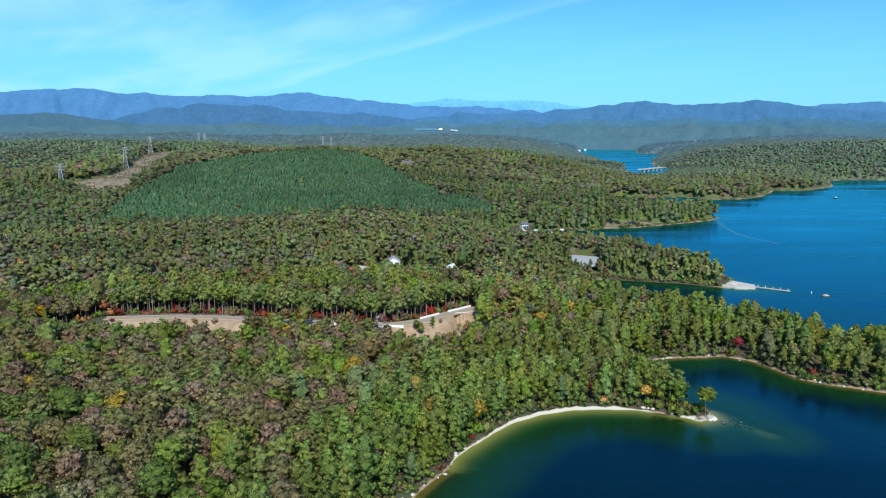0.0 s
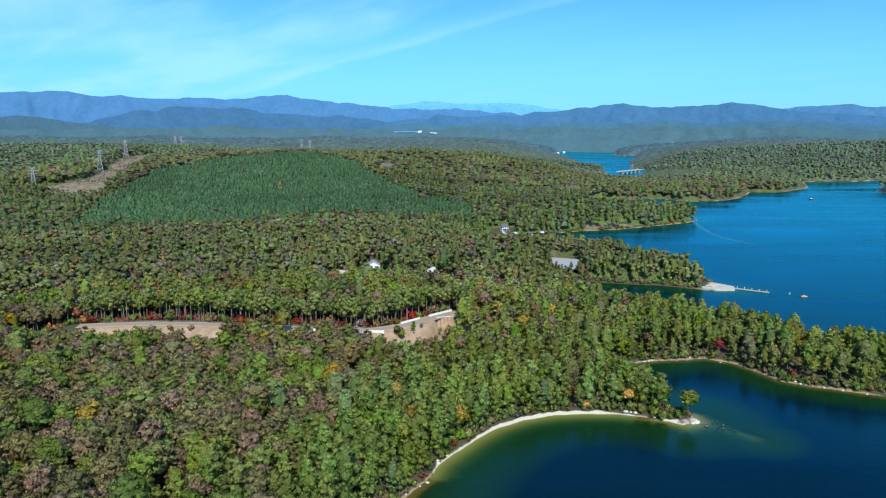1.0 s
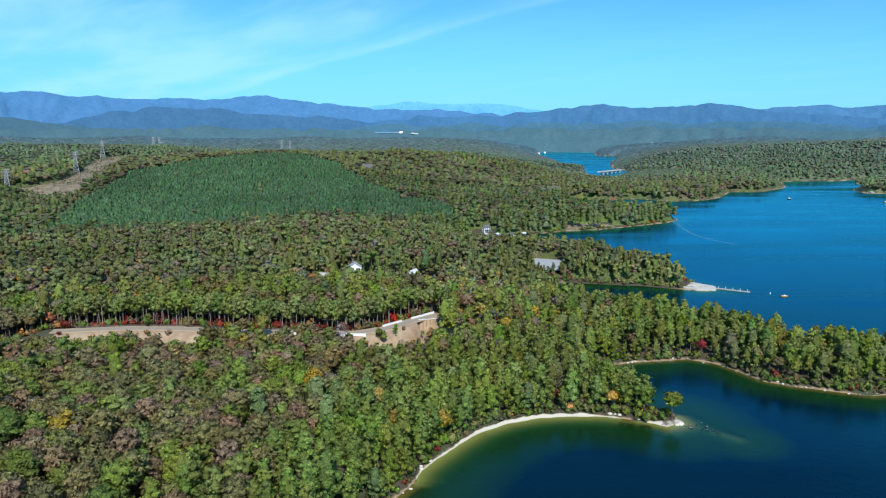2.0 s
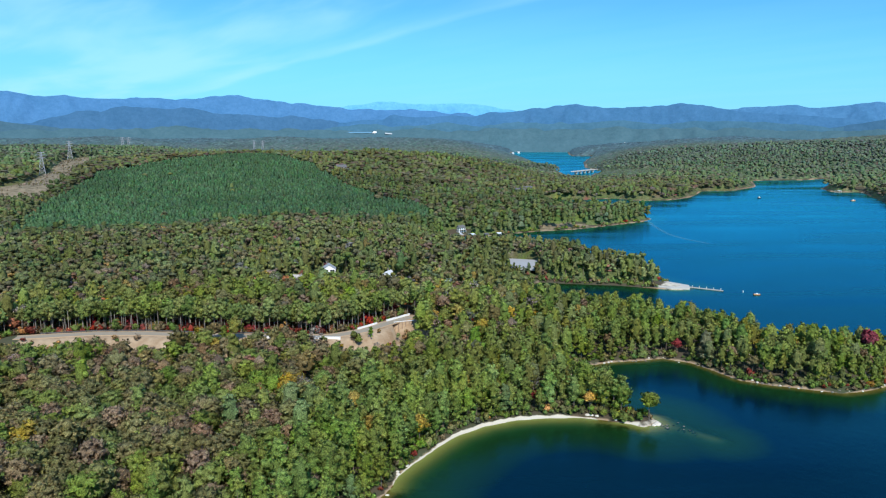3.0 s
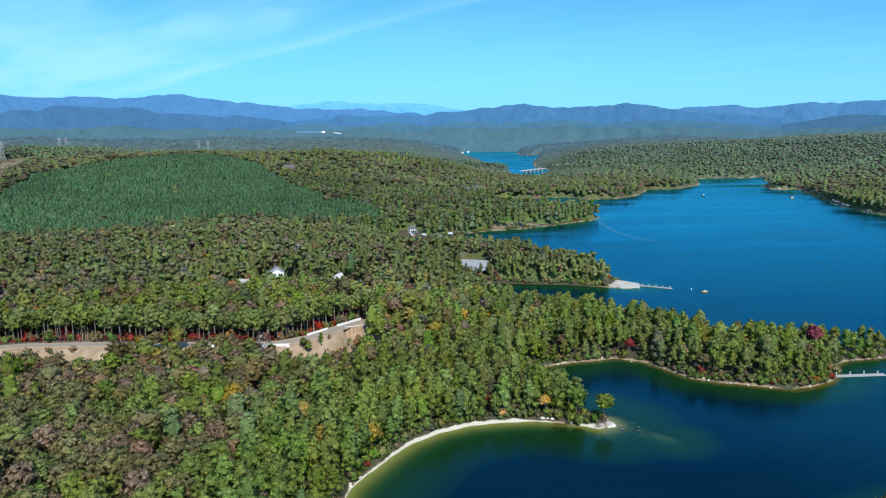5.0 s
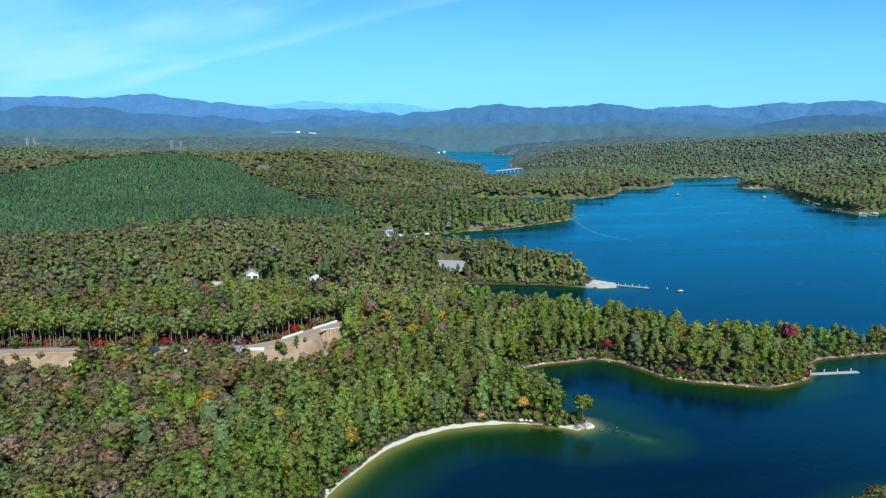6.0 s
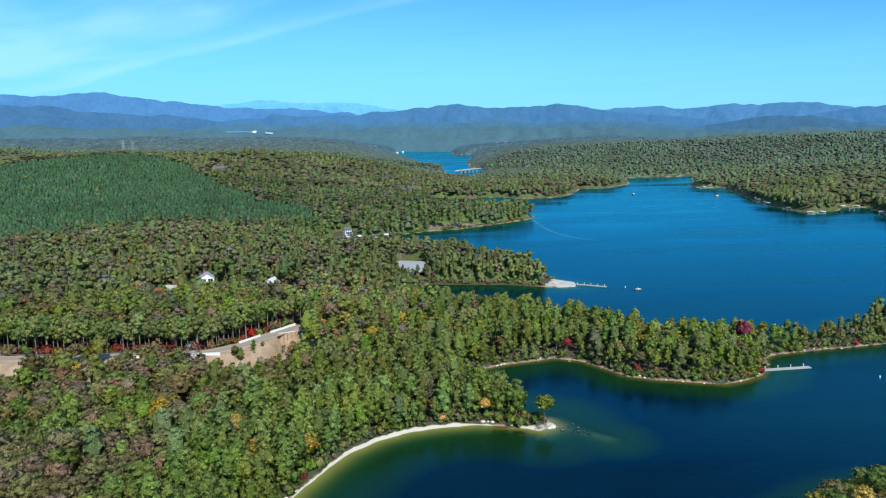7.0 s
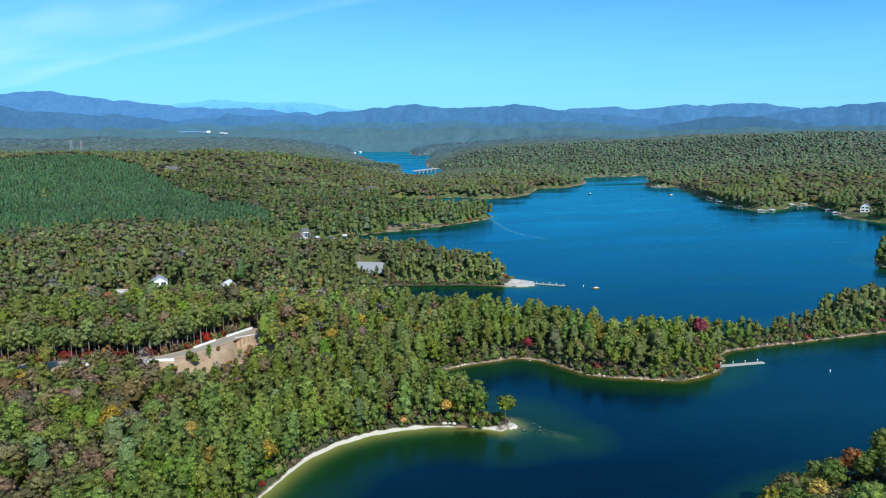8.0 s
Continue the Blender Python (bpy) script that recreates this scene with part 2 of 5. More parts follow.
LAKE_EAST = [(836, 804), (838, 746), (930, 720), (1150, 650), (1150, 380), (900, 215), (600, 205), (300, 210), (215, 209), (185, 207), (165, 201),
             (148, 191), (138, 178), (130, 155), (120, 110), (40, 90)]
SHORE = LAKE + LAKE_NORTH + LAKE_FAR + LAKE_EAST
INLET = [(505, 1890), (560, 1885), (605, 2005), (660, 2095), (690, 2190), (672, 2316), (784, 2725), (874, 2990), (1020, 3380), (925, 3382), (962, 3610), (1090, 4130), (780, 4130), (660, 3700), (640, 3310), (625, 2990), (590, 2640), (565, 2350), (530, 2080)]
ISLET = [(556, 472), (590, 464), (675, 480), (695, 540), (615, 562), (574, 527)]
ROAD = [(-181, 375), (-171, 376), (-145, 379), (-118, 377), (-90, 371), (-51, 366), (-26, 363), (-9, 372), (2, 384), (16, 398)]
CLEARING = [(-640, 1118), (-560, 1092), (-512, 1058), (-468, 1064), (-478, 1150), (-525, 1335), (-580, 1540), (-600, 1640), (-650, 1700), (-672, 1640), (-652, 1559), (-634, 1500), (-604, 1400), (-574, 1290), (-556, 1215), (-572, 1150)]
HILLS = [(-70, 440, 150, 60, 6), (-190, 200, 90, 80, 12), (-250, 1500, 430, 330, 50), (120, 1580, 230, 240, 26), (440, 1520, 140, 240, -12), (-640, 1780, 200, 250, 16), (-900, 2050, 500, 420, 40), (1530, 2100, 520, 420, 40),
         (1900, 1650, 450, 420, 55), (950, 2500, 300, 330, 22), (520, 1850, 170, 260, -14), (-1500, 1500, 500, 600, 30), (-350, 800, 200, 150, -6), (1250, 1250, 260, 300, 22), (-560, 1180, 170, 170, 10)]


def shore_distance(x, y):
    """Metres from the waterline: positive on land, negative on water."""
    d, inside = line_distance(x, y, SHORE, True)
    for poly in (INLET,):
        d2, in2 = line_distance(x, y, poly, True)
        d, inside = np.minimum(d, d2), inside | in2
    d3, in3 = line_distance(x, y, ISLET, True)
    d, inside = np.minimum(d, d3), inside & ~in3
    return np.where(inside, -d, d) + 1.6 * (fbm(x, y, 14, 3, 5) - 0.5) * smooth(d, 40, 0)


def clearing_edge(x, y):
    """Metres outside the cleared strip under the power line; negative inside it."""
    d, inside = line_distance(x, y, CLEARING, True)
    return np.where(inside, -d, d) + 16 * (fbm(x, y, 40, 3, 81) - 0.5)


def ground_height(x, y):
    x, y = np.asarray(x, float), np.asarray(y, float)
    s = shore_distance(x, y)
    r = np.hypot(x, y)
    up = np.maximum(s, 0)
    h = 0.9 * smooth(up, 0, 3.5) + 0.03 * np.minimum(up, 60) + 12 * (1 - np.exp(-np.maximum(up - 3, 0) / 95))
    inland = 1 - np.exp(-up / 160)
    for cx, cy, sx, sy, k in HILLS:
        near = smooth(up, 0, 70) if cy < 500 else inland
        h = h + near * k * np.exp(-((x - cx) / sx) ** 2 - ((y - cy) / sy) ** 2)
    az = np.degrees(np.arctan2(x, y))
    far = smooth(r, 1700, 2600) * (1 - 0.9 * np.exp(-((az - 14) / 5.5) ** 2) * smooth(r, 3700, 2700))
    high = smooth(r, 2300, 3400) * (1 - 0.97 * np.exp(-((az - 14) / 5.0) ** 2))
    h = h + inland * high * (24 + 60 * (fbm(x, y, 480, 3, 77) - 0.45))
    h = h + inland * (far * (18 + 46 * (fbm(x, y, 620, 4, 3) - 0.42)) + (1 - far) * 16 * (fbm(x, y, 260, 4, 9) - 0.5) * smooth(r, 450, 900))
    h = h + 1.6 * (fbm(x, y, 45, 3, 21) - 0.5) * smooth(up, 4, 25)
    # bed of the lake
    dn = np.maximum(-s, 0)
    shoal, _ = line_distance(x, y, [(112, 286), (122, 280), (131, 270)])
    bay, _ = line_distance(x, y, LAKE[6:17])
    gentle = np.maximum(smooth(bay, 64, 26), smooth(shoal, 22, 6))
    reach = np.minimum(dn, 40)
    bed = 0.16 * reach + 0.013 * reach ** 2
    bed = bed + 0.25 * reach * smooth(y, 275, 240) * smooth(x, 90, 115)
    soft_bed = 0.09 * reach + 0.0065 * reach ** 2
    h = h - bed + gentle * (bed - soft_bed)
    h = np.where(s < 0, np.maximum(h, -0.75 - 0.07 * shoal - 0.02 * shoal ** 2), h)
    # the building road on its bench, with the fill sloping down to the south
    d, _ = line_distance(x, y, ROAD)
    bench = 18.6
    hold = 1 - smooth(x, 6.5, 8.5) * smooth(y, 389.5, 387.5)  # a wall holds the end of the fill
    h = np.where(d < 26, h + (bench - h) * smooth(d, 16, 5) * hold, h)
    return h


def land(x, y):
    return float(ground_height(np.array([x]), np.array([y]))[0])


def polar(rows, cols):
    az, r = np.meshgrid(cols, rows)
    return r * np.sin(np.radians(az)), r * np.cos(np.radians(az))


def ring_rows():
    rows = [0.01, 25, 50, 75, 100, 120, 135, 150, 160]
    while rows[-1] < 4880:
        rows.append(rows[-1] * (1.0062 if 205 < rows[-1] < 420 else 1.015))
    return np.array(rows[:-1] + [4880.0])


AZ = np.concatenate([np.arange(-180, -42, 6.0), np.arange(-42, 56, 0.32), np.arange(56, 181, 6.0)])
AZ[-1] = 180.0
gx, gy = polar(ring_rows(), AZ)
gs = shore_distance(gx, gy)
gz = ground_height(gx, gy)
NR, NC = gx.shape


def grid_faces(keep=None):
    idx = np.arange(NR * NC).reshape(NR, NC)
    q = np.stack([idx[:-1, :-1], idx[:-1, 1:], idx[1:, 1:], idx[1:, :-1]], -1).reshape(-1, 4)
    return q if keep is None else q[keep.ravel()[q].any(1)]


def cover_masks(x, y, s):
    beach, _ = line_distance(x, y, LAKE[6:15])
    spit, _ = line_distance(x, y, [(104, 287), (113, 287)])
    road, _ = line_distance(x, y, ROAD)
    cut = clearing_edge(x, y)
    broad = np.interp(x, [2, 12, 28, 50, 72, 84, 90, 101, 104], [0.2, 0.8, 1.7, 2.3, 2.1, 1.1, 0.0, 0.0, 1.7]) + 0.8 * (fbm(x, y, 9, 2, 62) - 0.5)
    sand = smooth(beach, 9, 6) * smooth(s, -2.2, -0.8) * smooth(s - broad, 0.5, -0.7)
    sand = np.maximum(sand, 0.46 * smooth(spit, 5, 3) * smooth(s, -2, -1) * smooth(s, 3.5, 2.5))
    r = np.hypot(x, y)
    clay = smooth(np.abs(s - 0.1 - 0.0018 * r), 1.7 + 0.0025 * r, 0.4 + 0.001 * r) * (0.08 + 0.14 * smooth(r, 420, 800) + 0.6 * fbm(x, y, 25, 3, 61))
    clay = np.maximum(clay, smooth(s, -6, -1) * (s < 0.5) * 0.8)
    sand = np.maximum(sand, smooth(np.hypot(x - 229, y - 541), 14, 9) * (s > -2) * 0.62)
    shoal, _ = line_distance(x, y, [(112, 286), (122, 280), (131, 270)])
    sand = np.maximum(sand, smooth(shoal, 22, 6) * (s < 0) * 0.7)
    sand = np.maximum(sand, smooth(beach, 20, 5) * (s < 0) * (0.85 - 0.45 * smooth(x, 82, 92)))
    clay = np.maximum(clay, smooth(road, 18, 13) * smooth(x, -182, -172) * 0.95)
    grass = smooth(cut, 6, 0)
    lawn = np.minimum(np.hypot((x - 232) / 2.6, y - 894), np.hypot(x - 205, y - 868))
    grass = np.maximum(grass, smooth(lawn, 14, 11) * (s > 0.5))
    return np.stack([sand, clay, grass], -1).astype(float)


ground = new("ground", mesh_of("ground", np.stack([gx, gy, gz], -1).reshape(-1, 3), grid_faces(), [GROUND], cover_masks(gx, gy, gs).reshape(-1, 3), "cover", flat=False))
tagged(ground, "rolling wooded ground with brown leaf litter and clay banks", "ground", kind="structure")
wet = gz < 0.25
water = new("water", mesh_of("water", np.stack([gx, gy, 0 * gz], -1).reshape(-1, 3), grid_faces(wet), [WATER], floats=("depth", np.maximum(-gz, 0).ravel()), flat=False))
tagged(water, "calm deep blue lake water with faint ripples", "lake", kind="structure")
bmw = bmesh.new()
bmw.from_mesh(water.data)
bmesh.ops.delete(bmw, geom=[v for v in bmw.verts if not v.link_faces], context="VERTS")
bmw.to_mesh(water.data)
bmw.free()


def ridge(name, label, r0, r1, foot, crest, rough, colour, az0, az1, seed, swell=0.0):
    """A far mountain range: crest heights as degrees above the eye at given azimuths, with spurs on its slope."""
    cols = np.arange(az0, az1, 0.2)
    el = np.interp(cols, [c[0] for c in crest], [c[1] for c in crest])
    el = el + 3.6 * rough * (fbm(cols * 10, cols * 0 + seed, 11, 5, seed) - 0.5) + swell * (fbm(cols, cols * 0, 3.5, 2, seed + 31) - 0.5)
    top = 120 + np.tan(np.radians(el)) * r1
    rows = np.linspace(0, 1, 18)
    az, k = np.meshgrid(cols, rows)
    lines = fbm(az * 1.1 + k * 1.6 * np.sign(np.sin(az * 1.3 + seed)) * np.abs(np.sin(az * 1.3 + seed)) ** 0.5 + 1.2 * fbm(az, k * 3, 1.0, 2, seed + 8), k * 2.2, 1.5, 5, seed + 3)
    spur = 0.55 * (0.5 - np.abs(2 * lines - 1)) + 0.5 * (fbm(az * 2.4 + k * 2.0, k * 4.0 + az * 0.3, 2.2, 5, seed + 5) - 0.5)
    rr = r0 + (r1 - r0) * k
    z = foot + (top[None, :] - foot) * (k ** 0.8 + 0.26 * spur * np.sin(np.pi * k) ** 0.8)
    x, y = rr * np.sin(np.radians(az)), rr * np.cos(np.radians(az))
    n, c = x.shape
    i = np.arange(n * c).reshape(n, c)
    q = np.stack([i[:-1, :-1], i[:-1, 1:], i[1:, 1:], i[1:, :-1]], -1).reshape(-1, 4)
    m = Mat(name, 1.0)
    # the blue of distance haze is part of each range's base colour
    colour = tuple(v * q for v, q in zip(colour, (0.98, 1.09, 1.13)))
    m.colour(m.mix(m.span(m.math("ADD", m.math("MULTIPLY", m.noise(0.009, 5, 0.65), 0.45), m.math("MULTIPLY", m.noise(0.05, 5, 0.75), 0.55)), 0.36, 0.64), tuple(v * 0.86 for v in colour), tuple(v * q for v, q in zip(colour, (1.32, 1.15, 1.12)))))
    m.bump(m.noise(0.03, 6, 0.7), 0.3, 18.0)
    m.b.inputs["Specular IOR Level"].default_value = 0.0
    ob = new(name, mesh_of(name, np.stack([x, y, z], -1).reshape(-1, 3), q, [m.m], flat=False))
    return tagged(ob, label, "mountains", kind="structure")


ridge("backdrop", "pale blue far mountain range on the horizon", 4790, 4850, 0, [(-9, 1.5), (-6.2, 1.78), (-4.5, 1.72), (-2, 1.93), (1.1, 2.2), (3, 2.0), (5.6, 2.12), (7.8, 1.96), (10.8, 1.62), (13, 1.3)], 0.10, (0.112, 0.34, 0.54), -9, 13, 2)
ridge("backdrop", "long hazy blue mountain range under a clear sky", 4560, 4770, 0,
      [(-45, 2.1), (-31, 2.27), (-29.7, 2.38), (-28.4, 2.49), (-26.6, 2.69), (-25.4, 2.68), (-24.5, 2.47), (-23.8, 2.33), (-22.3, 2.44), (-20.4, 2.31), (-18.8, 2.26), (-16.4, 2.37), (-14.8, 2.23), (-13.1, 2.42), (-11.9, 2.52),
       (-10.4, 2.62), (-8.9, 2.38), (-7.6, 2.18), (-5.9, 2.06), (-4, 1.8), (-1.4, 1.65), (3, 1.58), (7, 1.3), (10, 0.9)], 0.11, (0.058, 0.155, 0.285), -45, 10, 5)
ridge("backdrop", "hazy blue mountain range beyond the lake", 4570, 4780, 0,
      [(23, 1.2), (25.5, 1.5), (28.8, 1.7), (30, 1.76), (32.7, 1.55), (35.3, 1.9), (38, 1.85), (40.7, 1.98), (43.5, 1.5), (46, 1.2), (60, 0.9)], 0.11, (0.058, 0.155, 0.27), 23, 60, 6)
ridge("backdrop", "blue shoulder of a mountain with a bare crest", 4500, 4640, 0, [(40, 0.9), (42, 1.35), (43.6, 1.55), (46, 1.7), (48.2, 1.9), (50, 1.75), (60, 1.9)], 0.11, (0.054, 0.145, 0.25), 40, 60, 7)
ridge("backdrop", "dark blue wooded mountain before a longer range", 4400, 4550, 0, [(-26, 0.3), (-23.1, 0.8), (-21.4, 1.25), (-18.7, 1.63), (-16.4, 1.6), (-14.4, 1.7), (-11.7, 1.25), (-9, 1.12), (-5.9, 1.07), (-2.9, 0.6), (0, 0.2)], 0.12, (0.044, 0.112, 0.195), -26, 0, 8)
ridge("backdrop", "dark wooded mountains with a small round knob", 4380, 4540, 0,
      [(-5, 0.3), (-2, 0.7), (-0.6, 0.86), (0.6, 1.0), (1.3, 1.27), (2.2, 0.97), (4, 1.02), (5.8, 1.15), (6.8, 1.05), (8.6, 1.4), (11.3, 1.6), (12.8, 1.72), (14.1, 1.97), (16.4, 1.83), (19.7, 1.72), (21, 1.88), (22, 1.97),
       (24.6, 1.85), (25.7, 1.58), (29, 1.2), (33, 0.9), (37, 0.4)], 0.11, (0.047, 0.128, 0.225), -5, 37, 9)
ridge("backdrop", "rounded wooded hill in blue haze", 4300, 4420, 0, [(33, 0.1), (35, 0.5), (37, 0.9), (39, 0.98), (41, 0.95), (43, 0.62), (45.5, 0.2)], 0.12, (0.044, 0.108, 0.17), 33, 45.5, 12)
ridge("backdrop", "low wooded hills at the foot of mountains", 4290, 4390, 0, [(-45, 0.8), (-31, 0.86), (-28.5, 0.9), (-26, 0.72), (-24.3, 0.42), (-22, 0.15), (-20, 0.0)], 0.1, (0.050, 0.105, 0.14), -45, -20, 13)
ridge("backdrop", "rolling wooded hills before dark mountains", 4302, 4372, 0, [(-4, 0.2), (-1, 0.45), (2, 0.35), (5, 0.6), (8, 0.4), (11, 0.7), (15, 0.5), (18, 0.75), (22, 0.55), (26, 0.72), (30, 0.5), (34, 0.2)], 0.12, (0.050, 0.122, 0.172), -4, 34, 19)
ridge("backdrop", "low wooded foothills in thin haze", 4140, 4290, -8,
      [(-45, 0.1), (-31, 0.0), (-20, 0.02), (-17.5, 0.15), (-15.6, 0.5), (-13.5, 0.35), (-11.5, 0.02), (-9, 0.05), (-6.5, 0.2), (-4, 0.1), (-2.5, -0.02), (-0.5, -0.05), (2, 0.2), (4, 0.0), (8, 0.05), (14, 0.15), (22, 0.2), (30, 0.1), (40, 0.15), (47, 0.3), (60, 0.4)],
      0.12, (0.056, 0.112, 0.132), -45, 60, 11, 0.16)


# ---- trees ----


def ico_base(level):
    bm = bmesh.new()
    bmesh.ops.create_icosphere(bm, subdivisions=level, radius=1)
    v = np.array([p.co[:] for p in bm.verts])
    f = np.array([[p.index for p in t.verts] for t in bm.faces])
    bm.free()
    return v, f


ICO = {2: ico_base(2)}


def unit(v):
    return v / np.maximum(np.linalg.norm(v, axis=-1, keepdims=True), 1e-9)


class Shape:
    """Triangles with a colour and a normal at each corner, gathered piece by piece."""

    def __init__(self):
        self.v, self.t, self.c, self.k, self.n = [], [], [], [], 0

    def add(self, v, t, c, k):
        self.v.append(v), self.t.append(np.asarray(t) + self.n), self.k.append(k)
        self.c.append(np.broadcast_to(c, v.shape).copy())
        self.n += len(v)

    def done(self):
        return tuple(np.concatenate(a) for a in (self.v, self.t, self.c, self.k))


NOTHING = (np.zeros((0, 3)), np.zeros((0, 3), int), np.zeros((0, 3)), np.zeros((0, 3)))


def tube(shape, points, radii, sides, colour):
    """A tapered bent stem through points."""
    pts = np.asarray(points, float)
    ang = np.arange(sides) / sides * 2 * np.pi
    v, k = [], []
    for i, p in enumerate(pts):
        d = unit(pts[min(i + 1, len(pts) - 1)] - pts[max(i - 1, 0)])
        u = unit(np.cross(d, (0.3, 0.9, 0.31)))
        out = np.cos(ang)[:, None] * u + np.sin(ang)[:, None] * np.cross(d, u)
        v.append(p + radii[i] * out), k.append(out)
    t = []
    for i in range(len(pts) - 1):
        for j in range(sides):
            a, b = i * sides + j, i * sides + (j + 1) % sides
            t += [(a, b, b + sides), (a, b + sides, a + sides)]
    shape.add(np.concatenate(v), np.array(t), colour, np.concatenate(k))


def clump(shape, centre, radii, colour, rg, sides=6, rings=2, rough=0.12, low=-0.5):
    """One bough of foliage: a lumpy cushion, open below."""
    c, r = np.asarray(centre, float), np.asarray(radii, float)
    u = []
    for j, lift in enumerate({1: (-0.1,), 2: (low, low + 0.92 if low < -0.3 else 0.6), 3: (-0.55, 0.12, 0.66)}[rings]):
        ang = (np.arange(sides) + rg.uniform() + 0.5 * j) / sides * 2 * np.pi
        flat = math.sqrt(1 - lift * lift)
        u += [(math.cos(a) * flat, math.sin(a) * flat, lift) for a in ang]
    u = np.array(u + [(rg.normal() * 0.12, rg.normal() * 0.12, 1.0)])
    v = c + r * u * (1 + rg.normal(size=(len(u), 1)) * rough)
    t = []
    for j in range(sides):
        q = (j + 1) % sides
        for i in range(rings - 1):
            a, b = i * sides + j, i * sides + q
            t += [(a, b, b + sides), (a, b + sides, a + sides)]
        t.append(((rings - 1) * sides + j, (rings - 1) * sides + q, rings * sides))
    shape.add(v, np.array(t), np.asarray(colour) * (1 + rg.normal(size=(len(u), 1)) * 0.07), unit(u / r + rg.normal(size=u.shape) * 0.08 / r.mean()))


def cards(shape, centres, radii, n, size, colour, middle, rg, spread=0.24, lean=0.6):
    """Leaf sprays laid over the boughs of a crown, leaning outwards."""
    w = radii.prod(1) ** (2 / 3)
    k = rg.choice(len(centres), n, p=w / w.sum())
    d = rg.normal(size=(n, 3))
    d[:, 2] = np.abs(d[:, 2]) * 1.1 - 0.35
    d = unit(d)
    p = centres[k] + d * radii[k] * rg.uniform(0.78, 1.2, (n, 1))
    nrm = unit(d + rg.normal(size=(n, 3)) * lean)
    u = unit(np.cross(nrm, rg.normal(size=(n, 3))))
    q = np.cross(nrm, u)
    s = size * rg.uniform(0.6, 1.25, (n, 1))
    v = np.empty((n, 4, 3))
    v[:, 0], v[:, 1] = p + u * s * 0.62, p + q * s * rg.uniform(0.25, 0.55, (n, 1)) - nrm * s * 0.12
    v[:, 2], v[:, 3] = p - u * s * 0.62, p - q * s * rg.uniform(0.25, 0.55, (n, 1)) - nrm * s * 0.12
    i = np.arange(n)[:, None] * 4
    t = np.concatenate([i + (0, 1, 2), i + (0, 2, 3)])
    c = np.repeat(colour * (1 + rg.normal(size=(n, 1)) * spread) * (1 + rg.normal(size=(n, 3)) * 0.05), 4, 0)
    shade = unit(unit(d / radii[k]) + 0.35 * unit(p - middle) + rg.normal(size=(n, 3)) * 0.42)
    shape.add(v.reshape(-1, 3), t, np.clip(c, 0.004, 0.9), np.repeat(shade, 4, 0))


# boughs, sides and rings of each, leaf sprays and their size, by the nearness of the tree
DETAIL = {4: (15, 5, 2, 420, 0.80), 3: (14, 5, 2, 300, 0.92), 2: (9, 5, 2, 100, 1.1), 1: (4, 5, 2, 18, 1.7), 0: (2, 5, 2, 8, 2.2), -1: (1, 6, 2, 0, 0), -2: (1, 4, 2, 0, 0)}


def bush(rg, h, colour):
    """A shrub, leafy to the ground."""
    crown = Shape()
    w = h * 0.62
    cs = np.array([(0, 0, h * 0.45), (w * 0.5, 0, h * 0.33), (-w * 0.35, w * 0.35, h * 0.38)])
    rs = np.array([(w * 0.75, w * 0.75, h * 0.5), (w * 0.5, w * 0.5, h * 0.34), (w * 0.5, w * 0.5, h * 0.36)])
    col = np.asarray(colour)
    for c, r in zip(cs, rs):
        clump(crown, c, r * 0.72, col * rg.uniform(0.85, 1.1), rg, 5, 2, 0.25)
    cards(crown, cs, rs, 24, h * 0.30, col, np.array((0, 0, h * 0.2)), rg)
    return NOTHING, crown.done()


